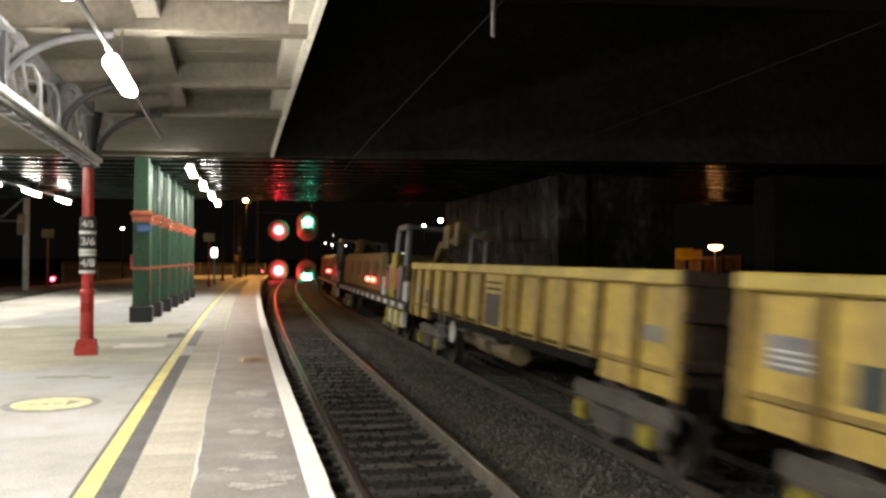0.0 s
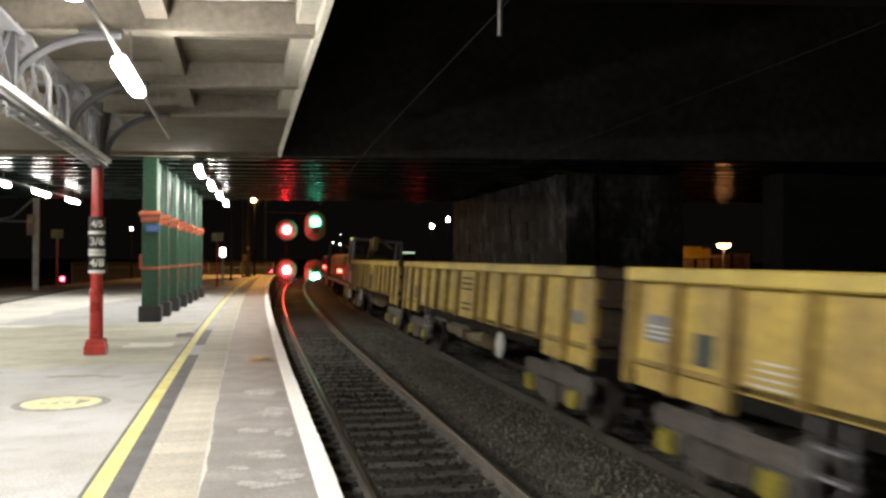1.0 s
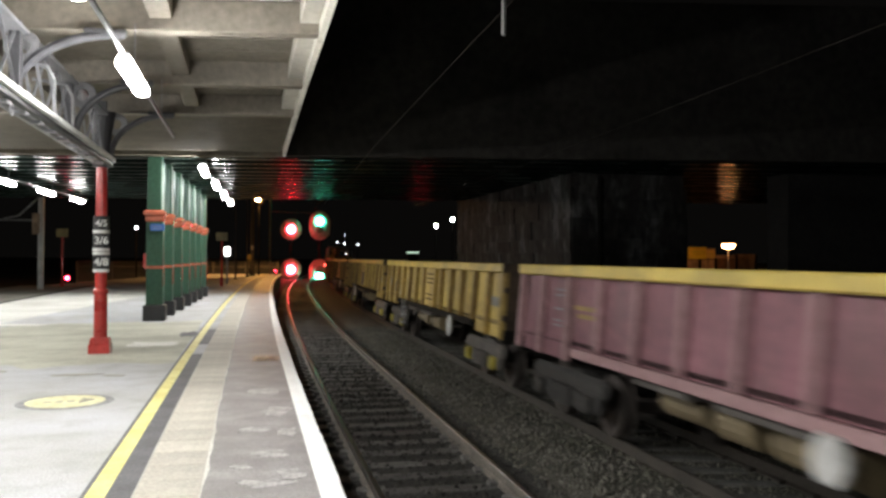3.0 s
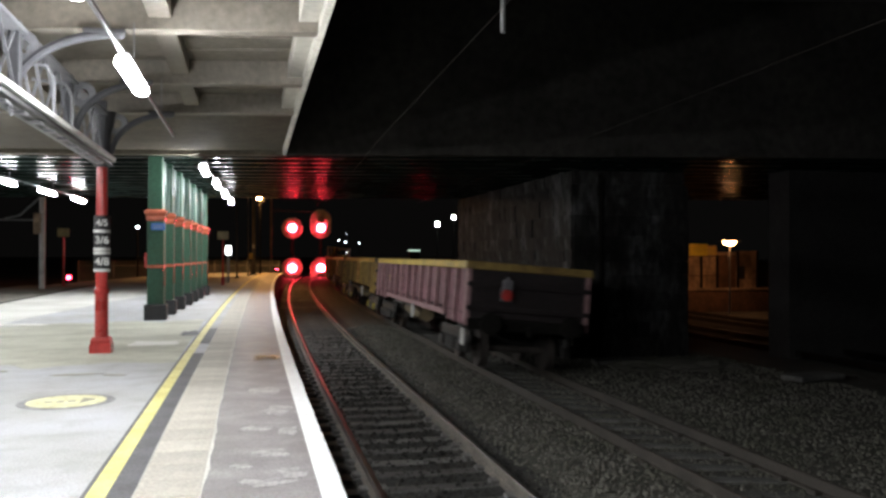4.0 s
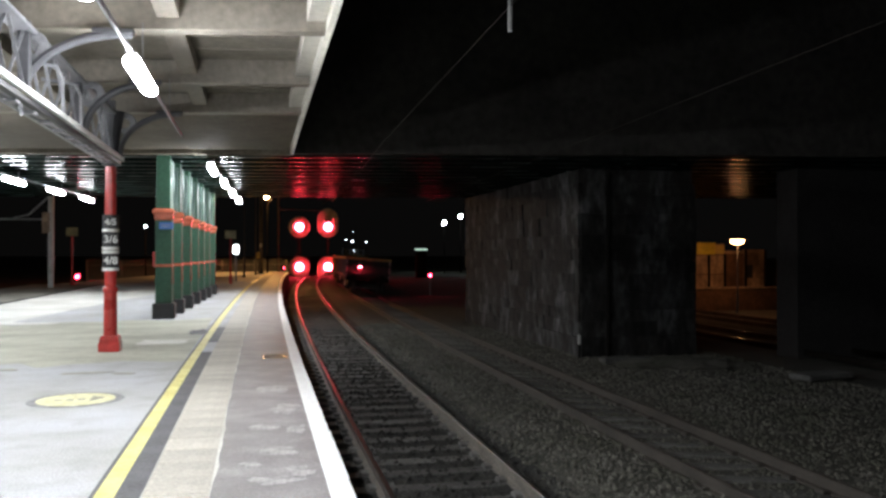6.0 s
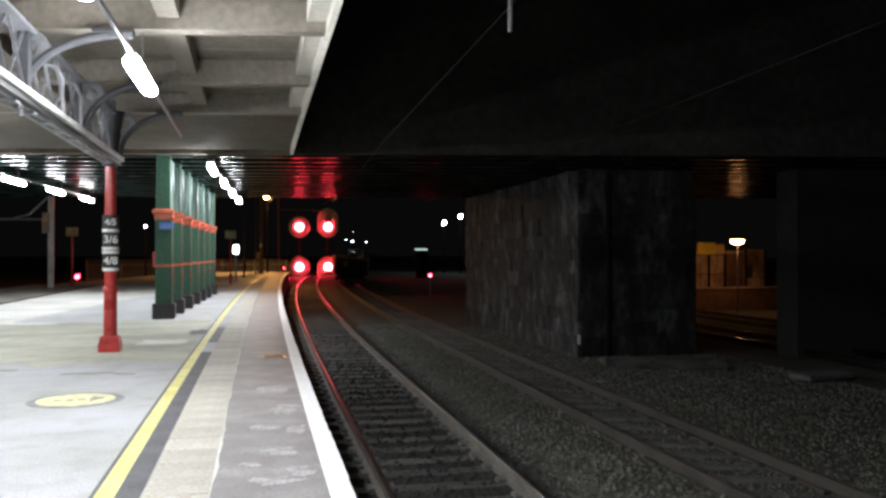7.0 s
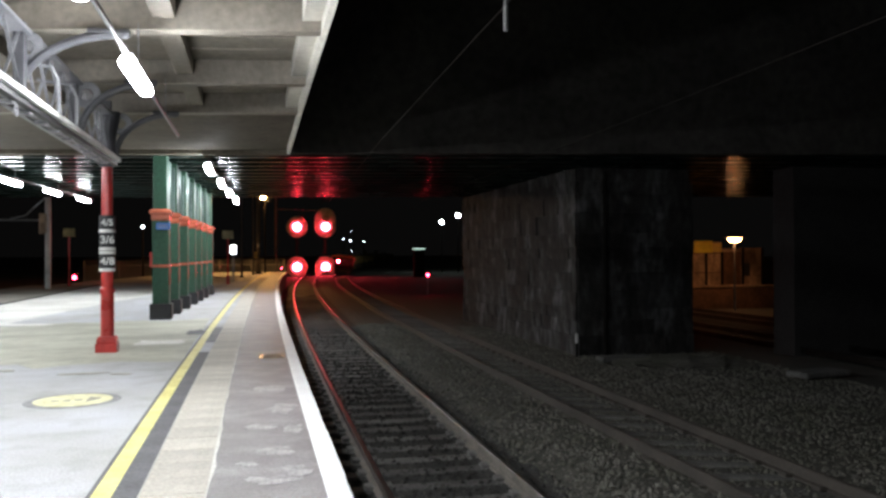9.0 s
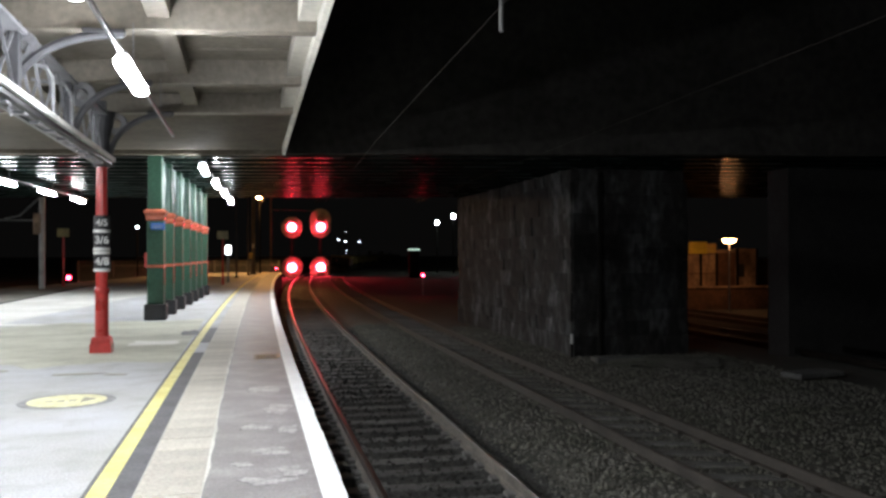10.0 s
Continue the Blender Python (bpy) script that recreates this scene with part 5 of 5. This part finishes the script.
def track_machine():
    """Yellow on-track machine with cab frame, striped panels and a jib."""
    w = thing("track_machine", "yellow track machine with red and white panels and a jib", "rail vehicle", group="wagons of the works train")
    h = 9.0
    bm = B()
    box(bm, -1.3, 1.3, -h, h, 0.95, 1.15, 0.02)
    part("deck", bm, BOGIE, w)
    for y in lin(-h + 0.3, h - 0.8, 12):
        bm = B()
        box(bm, -1.32, -1.301, y, y + 0.6, 0.98, 1.12)
        part("deck_stripe", bm, WHITE_PAINT, w, "white stripe on the deck edge")
    for y, wide, z0, z1, m, lab in ((0.05, 0.5, 1.2, 1.75, WHITE_PAINT, "white box"), (1.0, 0.5, 1.2, 2.15, PALE_IRON, "pale grey door"), (1.55, 0.42, 1.45, 2.1, RED_PAINT, "red door"), (2.1, 0.75, 1.2, 2.55, AXLE_YELLOW, "yellow door"),
                                    (2.92, 0.25, 1.35, 2.2, DATA_BLUE, "blue-grey door"), (3.25, 0.45, 1.45, 2.15, RED_PAINT, "red door"), (4.0, 0.5, 1.2, 1.8, WHITE_PAINT, "white box")):
        bm = B()
        box(bm, -1.3, -1.18, -h + y, -h + y + wide, z0, z1, 0.03)
        part("door_panel", bm, m, w, lab)
    for y in (6.6, 8.0):
        bm = B()
        box(bm, -1.36, -1.22, -h + y, -h + y + 0.14, 1.55, 1.71, 0.03)
        part("marker_lamp", bm, MARKER_RED, w, "glowing red marker lamp")
    bm = B()
    box(bm, -1.18, 1.2, -h + 0.95, -h + 4.6, 1.15, 2.2, 0.06)
    part("engine_house", bm, MACHINE_YELLOW, w)
    bm = B()
    for x in (-1.15, 1.15):
        tube(bm, [(x, -h + 1.0, 2.2), (x, -h + 1.0, 3.15), (x, -h + 1.15, 3.3), (x, -h + 2.5, 3.3), (x, -h + 2.65, 3.15), (x, -h + 2.65, 2.2)], 0.09)
    tube(bm, [(-1.15, -h + 1.15, 3.3), (1.15, -h + 1.15, 3.3)], 0.06)
    part("cab_frame", bm, PALE_IRON, w, "pale tubular cab frame")
    bm = B()
    box(bm, -1.2, 1.2, -h + 5.2, h - 0.6, 1.15, 2.6, 0.14)
    part("machine_body", bm, MACHINE_YELLOW, w)
    for y in (-h + 6.2, -h + 8.6, -h + 11.2, -h + 13.6):
        bm = B()
        box(bm, -1.215, -1.19, y, y + 1.2, 1.75, 2.3, 0.02)
        part("window", bm, BLACK_PAINT, w)
    for y in (-h + 0.7, -h + 1.7, -h + 2.7):
        bm = B()
        box(bm, -1.3, -1.1, y, y + 0.55, 0.45, 0.92, 0.03)
        part("tool_box", bm, AXLE_YELLOW, w, "yellow box under the deck")
        bm = B()
        box(bm, -1.28, -1.12, y - 0.28, y - 0.02, 0.47, 0.9, 0.03)
        part("tool_box", bm, WHITE_PAINT, w, "white box under the deck")
    bm = B()
    tube(bm, [(-0.5, -h + 0.3, 2.2), (-0.5, -h - 0.5, 2.8), (-0.5, -h - 2.6, 2.95)], 0.11)
    tube(bm, [(-0.5, -h + 0.3, 2.2), (-0.2, -h - 1.4, 3.3), (0.2, -h - 2.8, 2.9)], 0.06)
    box(bm, -0.62, -0.38, -h - 1.6, -h - 1.0, 2.7, 3.3, 0.03)
    box(bm, -0.62, -0.38, -h - 2.6, -h - 2.2, 2.75, 3.35, 0.03)
    part("jib", bm, MACHINE_YELLOW, w, "yellow folded jib")
    for e in (-1, 1):
        bogie(w, e * (h - 2.8))
    return w


machine = track_machine()
machine_b = copy_thing(machine, pose(0, 0, 0))
tagged(machine, "yellow track machine with red and white panels next to the wagons")
tagged(machine_b, "yellow track machine leading the works train")


# ---------------------------------------------------------------- lineside things in the distance
def post_sign(x, y, z, label, w=0.26, h=0.2, low=RED_PAINT):
    s = thing("platform_sign", label, "sign", (x, y, 0))
    bm = B()
    cyl(bm, (0, 0, 0), (0, 0, z), 0.045, seg=10)
    part("post", bm, low, s)
    bm = B()
    lathe(bm, [(0.08, 0), (0.08, 0.35), (0.05, 0.4)], 10)
    part("post_foot", bm, low, s)
    bm = B()
    box(bm, -w, w, -0.05, -0.02, z - h, z + h, 0.02)
    part("board", bm, mat("sign_back", (0.42, 0.33, 0.14), 0.5, vary=0.2, grain=10, patch=3, bump=0.05), s)
    return s


def build_far():
    m = thing("marker_post", "small white marker post at the foot of the pier", "marker", (8.12, 19.95, -1.2))
    bm = B()
    box(bm, -0.025, 0.025, -0.02, 0.02, 0, 0.36, 0.006)
    part("post", bm, UNDERFRAME, m)
    bm = B()
    box(bm, -0.028, 0.028, -0.023, 0.023, 0.36, 0.6, 0.006)
    part("cap", bm, WHITE_PAINT, m, "white painted cap")
    # spoil heap beside the pier
    bm = B()
    bmesh.ops.create_icosphere(bm, subdivisions=4, radius=1)
    for v in bm.verts:
        v.co = Vector((v.co.x * 1.5, v.co.y * 0.5, max(v.co.z, -0.2) * 0.2)) * (1 + 0.35 * noise.noise(v.co * 2.5)) + Vector((0, 0, 0.08 * noise.noise(v.co * 7)))
    h = thing("spoil_mound", "low mound of pale spoil beside the stone pier", "mound", (9.9, 17.9, -1.2), -10)
    part("mound", bm, STONES, h)
    post_sign(-8.5, 42.6, 2.55, "tan sign board on a red post")
    post_sign(-1.15, 42.4, 2.45, "tan sign board on a red post beside a lit sign")
    s = thing("lit_sign", "glowing white sign on a slim pale post", "sign", (-0.97, 46.0, 0))
    bm = B()
    box(bm, -0.15, 0.15, -0.06, 0.06, 1.5, 1.98, 0.05)
    part("light_box", bm, glow("sign_glow", (0.95, 1.0, 1.0), 3.5), s)
    bm = B()
    box(bm, -0.06, 0.06, -0.03, 0.03, 0, 1.5, 0.01)
    part("post", bm, POST_GREY, s)
    for x, y, top, r in ((-0.64, 55, 5.0, 0.07), (0.1, 62, 5.6, 0.06), (0.48, 64.4, 6.0, 0.16)):
        p = thing("lineside_post", "tall slim post near the platform end", "post", (x, y, 0))
        bm = B()
        cyl(bm, (0, 0, 0), (0, 0, top), r, r * 0.8, 12)
        part("pole", bm, BOGIE, p)
        bm = B()
        lathe(bm, [(r * 2, 0), (r * 2, 0.05), (r * 1.2, 0.1)], 12)
        part("base_plate", bm, UNDERFRAME, p)
        if r > 0.1:
            bm = B()
            box(bm, -0.35, -0.05, -0.22, -0.17, 1.2, 1.65, 0.02)
            part("notice", bm, WAGON_RIM, p, "small tan notice")
            bm = B()
            box(bm, -0.08, 0.08, -0.2, -0.14, 2.0, 2.3, 0.01)
            part("number_tag", bm, WHITE_PAINT, p, "white tag")
    lp = thing("street_lamp", "white street lamp near the platform end", "lamp", (1.0, 66, 0))
    bm = B()
    cyl(bm, (0, 0, 0), (0, 0, 5.4), 0.06, 0.05)
    tube(bm, [(0, 0, 5.4), (0, 0, 5.9), (-0.1, 0, 6.1)], 0.04)
    part("pole", bm, UNDERFRAME, lp)
    bm = B()
    lathe(bm, [(0.05, -0.2), (0.15, -0.14), (0.2, 0.0), (0.15, 0.14), (0.05, 0.19)], 12, (-0.1, 0, 6.05))
    part("glowing_head", bm, glow("warm_white_lamp", (1.0, 0.5, 0.15), 1000), lp)
    # unseen plate, added to block the lamp towards the track
    bm = B()
    box(bm, 0.2, 0.22, -0.7, 0.6, 5.57, 6.4, 0.006)
    part("glare_shield", bm, UNDERFRAME, lp, "dark plate added to keep lamp light off the track")
    # high lamps across the tracks
    for x, y, z in ((27.5, 120, 6.2), (29.5, 118, 7.1)):
        lp = thing("yard_lamp", "bright white yard lamp on a tall mast", "lamp", (x, y, 0), group="far yard lamps")
        bm = B()
        cyl(bm, (0, 0, -1.26), (0, 0, z), 0.1, 0.07)
        part("mast", bm, UNDERFRAME, lp)
        bm = B()
        lathe(bm, [(0.06, -0.27), (0.2, -0.19), (0.26, 0.0), (0.2, 0.18), (0.06, 0.25)], 14, (0, 0, z))
        part("glowing_head", bm, LAMP_FAR, lp)
    for x, y, z, r in ((15.06, 140, 3.99, 0.09), (16.2, 140, 3.7, 0.13), (18.5, 140, 3.6, 0.1), (-8.5, 70, 3.72, 0.13), (16.3, 140, 5.3, 0.06), (16.4, 140, 2.0, 0.07)):
        lp = thing("distant_lamp", "small distant white lamp on a mast", "lamp", (x, y, 0), group="distant lamps")
        bm = B()
        cyl(bm, (0, 0, -1.26), (0, 0, z), 0.06, 0.05, 8)
        part("mast", bm, UNDERFRAME, lp)
        bm = B()
        lathe(bm, [(0.02, -r), (r, 0), (0.02, r)], 10, (0, 0, z))
        part("glowing_head", bm, glow("distant_glow", (0.85, 0.95, 1.0), 9), lp)
    # red ground signals
    for x, y, z, r, lab in ((11.2, 53.0, 0.1, 0.075, "ground signal showing red beside the second line"), (-9.7, 50, 0.22, 0.1, "small red lamp beyond the platform"), (3.0, 88, 0.05, 0.07, "small red lamp at the platform end")):
        s = thing("ground_signal", lab, "signal", (x, y, 0))
        bm = B()
        cyl(bm, (0, 0, -1.26), (0, 0, z - 0.15), 0.05, seg=10)
        part("post", bm, POST_GREY, s)
        bm = B()
        box(bm, -0.16, 0.16, 0, 0.2, z - 0.2, z + 0.25, 0.03)
        part("case", bm, BLACK_PAINT, s)
        bm = B()
        cyl(bm, (0, 0.0, z), (0, -0.05, z), r, seg=16)
        part("lens", bm, glow("small_red", (1, 0.02, 0.05), 60), s)
    s = thing("lineside_cabinet", "distant lineside cabinet, its lamp-lit top painted as a glow", "cabinet", (19.0, 95, 0))
    bm = B()
    box(bm, -0.6, 0.6, -0.3, 0.3, -1.26, 2.0, 0.05)
    part("case", bm, UNDERFRAME, s)
    # lamp light on the top is put in as a faint emission
    bm = B()
    box(bm, -0.66, 0.66, -0.4, 0.36, 2.0, 2.12, 0.03)
    part("lit_top", bm, glow("cabinet_top_glow", (0.7, 1.0, 0.85), 0.6), s)
    mat("pale_grey_paint", (0.55, 0.55, 0.53), 0.6, vary=0.2, grain=15, patch=2, bump=0.05)
    # overhead line mast
    m = thing("overhead_mast", "grey steel overhead line mast on the platform", "mast", (-8.68, 39.2, 0))
    bm = B()
    for k in (-0.09, 0.09):
        box(bm, k - 0.012, k + 0.012, -0.1, 0.1, 0, 5.6)
    box(bm, -0.09, 0.09, -0.01, 0.01, 0, 5.6)
    part("mast_post", bm, bpy.data.materials["pale_grey_paint"], m)
    bm = B()
    tube(bm, [(0, 0, 3.0), (-4.5, 0, 3.0)], 0.04)
    tube(bm, [(0, 0, 4.1), (-0.9, 0, 3.2), (-1.5, 0, 3.05)], 0.04)
    part("cantilever", bm, POST_GREY, m)
    bm = B()
    box(bm, -0.35, -0.05, -0.1, 0.1, 2.4, 3.3, 0.02)
    part("control_box", bm, BROWN_WALL, m)
    d = thing("wire_dropper", "pale vertical insulator rod hanging at the overhead wire", "insulator", (2.313, 7.35, 0))
    bm = B()
    cyl(bm, (0, 0, 3.53), (0, 0, 4.6), 0.022, seg=8)
    part("rod", bm, POST_GREY, d)
    for pts, r, lab in (([(2.22, -4, 4.0), (2.38, 15.5, 3.6), (2.75, 24, 3.58), (3.0, 33, 3.58)], 0.0045, "overhead contact wire above the platform line"), ([(5.85, -4, 3.9), (6.0, 14, 3.6), (6.35, 24, 3.58), (6.7, 33, 3.58)], 0.004, "overhead contact wire above the second line")):
        ob = thing("overhead_wire", lab, "wire")
        part("wire", tube(B(), pts, r, 6), WIRE, ob)
        x, y, z = pts[2]
        part("hanger", cyl(B(), (x, y, z), (x, y, BR_Z + 0.4), 0.02, seg=8), WIRE, ob)


def build_registration_arm():
    a = thing("overhead_cantilever_mast", "steel registration arm by the signals, its bright tube added to catch their light", "mast", (0, 94, 0))
    # polished tube added near the lenses to reflect them as a streak
    bm = B()
    cyl(bm, (7.55, 0, 7.1), (9.0, 0, 8.65), 0.07, seg=10)
    part("arm_tube", bm, RAIL_BRIGHT, a)
    bm = B()
    cyl(bm, (2.6, 0, 6.5), (7.6, 0, 6.4), 0.035, seg=8)
    cyl(bm, (2.6, 0, -1.2), (2.6, 0, 9.0), 0.12, 0.1, seg=10)
    cyl(bm, (2.6, 0, 8.75), (9.0, 0, 8.65), 0.05, seg=8)
    part("arm_mast", bm, BOGIE, a)


def build_fence():
    """Steel palisade fence beyond the platform end."""
    f = thing("palisade_fence", "dull steel palisade fence beyond the platform end", "fence", (0, 76, 0))
    bm = B()
    box(bm, -0.035, 0.035, -0.012, 0.012, -1.2, 1.05)
    vs = [v for v in bm.verts if v.co.z > 0]
    for v in vs:
        v.co.x *= 0.35
    pale = bpy.data.meshes.new("pale")
    bm.to_mesh(pale)
    bm.free()
    pale.materials.append(POST_GREY)
    for i in range(110):
        p = new("pale", pale)
        p.parent = f
        p.matrix_basis = pose(-14.0 + i * 0.155, 0, 0.012 * math.sin(i * 1.7))
    for z in (-0.7, 0.55):
        bm = B()
        box(bm, -14.1, 3.0, 0.02, 0.06, z, z + 0.06)
        part("rail", bm, POST_GREY, f)
    for i in range(7):
        bm = B()
        box(bm, -14.05 + i * 2.8, -13.95 + i * 2.8, 0.07, 0.15, -1.26, 0.95)
        part("post", bm, POST_GREY, f)


build_far()
build_fence()
build_registration_arm()
build_slabs(platform)
build_sleepers(track_near, NEAR_RAIL, RAIL_Z, 0.0, 9.163)
build_sleepers(track_far, FAR_RAIL, FAR_Z, CANT, 9.4)
build_stones(PIERS[0], 8.3, 11.6, 20.3, 32.2, -1.25, BR_Z)


# ---------------------------------------------------------------- what moves
# the rear end along the line: seconds, metres
PROGRESS = [(0.0, -50.7), (0.5, -42.3), (1.0, -33.8), (1.5, -25.35), (2.0, -16.95), (2.5, -9.05), (2.7, -5.75), (3.8, 13.2), (4.0, 16.6), (4.5, 24.95), (5.0, 33.4), (10.0, 117.6)]


def rear(t):
    """Place of the train's rear end along the line."""
    return float(np.interp(t, [a for a, _ in PROGRESS], [b for _, b in PROGRESS]))


def on_line(y):
    c = edge(y) + FAR_RAIL + GAUGE / 2
    return pose(c, y, FAR_Z - GAUGE / 2 * math.sin(radians(CANT)), 0, 0, heading(y)) @ pose(0, 0, 0, 0, CANT, 0)


def motions():
    for ob, ahead in ((maroon, WL / 2), (yellow_a, PITCH + WL / 2), (yellow_b, 2 * PITCH + WL / 2), (yellow_c, 3 * PITCH + WL / 2), (yellow_d, 4 * PITCH + WL / 2), (machine, 5 * PITCH + 9.0), (machine_b, 5 * PITCH + 28.2)):
        walk(ob, [(t, on_line(rear(t) + ahead)) for t in sorted({k / 2 for k in range(21)} | {2.7, 3.3, 3.8})])
    # the wheels roll: one row for each thirtieth of a second
    for ob in (maroon, yellow_a, yellow_b, yellow_c, yellow_d):
        for b in ob.children:
            for w in b.children:
                if w.name.startswith("wheelset"):
                    at = w.matrix_basis.translation.copy()
                    walk(w, [(k / 30, pose(*at, -math.degrees((rear(k / 30) - rear(0)) / 0.42) % 360, 0, 0)) for k in range(301)])
    # the added cap of the tail lamp swings up for brief flashes
    base = tail_cap.matrix_basis.translation.copy()
    rows = [(0, 0)]
    for t in (5.1, 6.07, 6.55, 8.0, 9.0, 9.5):
        rows += [(t - 0.1, 0), (t - 0.067, 50), (t - 0.033, 110), (t, 160), (t + 0.033, 110), (t + 0.067, 50), (t + 0.1, 0)]
    rows.append((10, 0))
    walk(tail_cap, [(t, pose(*base, -a, 0, 0)) for t, a in rows])
    for sh, z in shutters:
        walk(sh, [(0, pose(0, 0, z)), (3.0, pose(0, 0, z)), (3.1, pose(0, 0, z, 0, 60)), (3.2, pose(0, 0, z, 0, 120)), (3.3, pose(0, 0, z, 0, 180)), (10, pose(0, 0, z, 0, 180))])


motions()
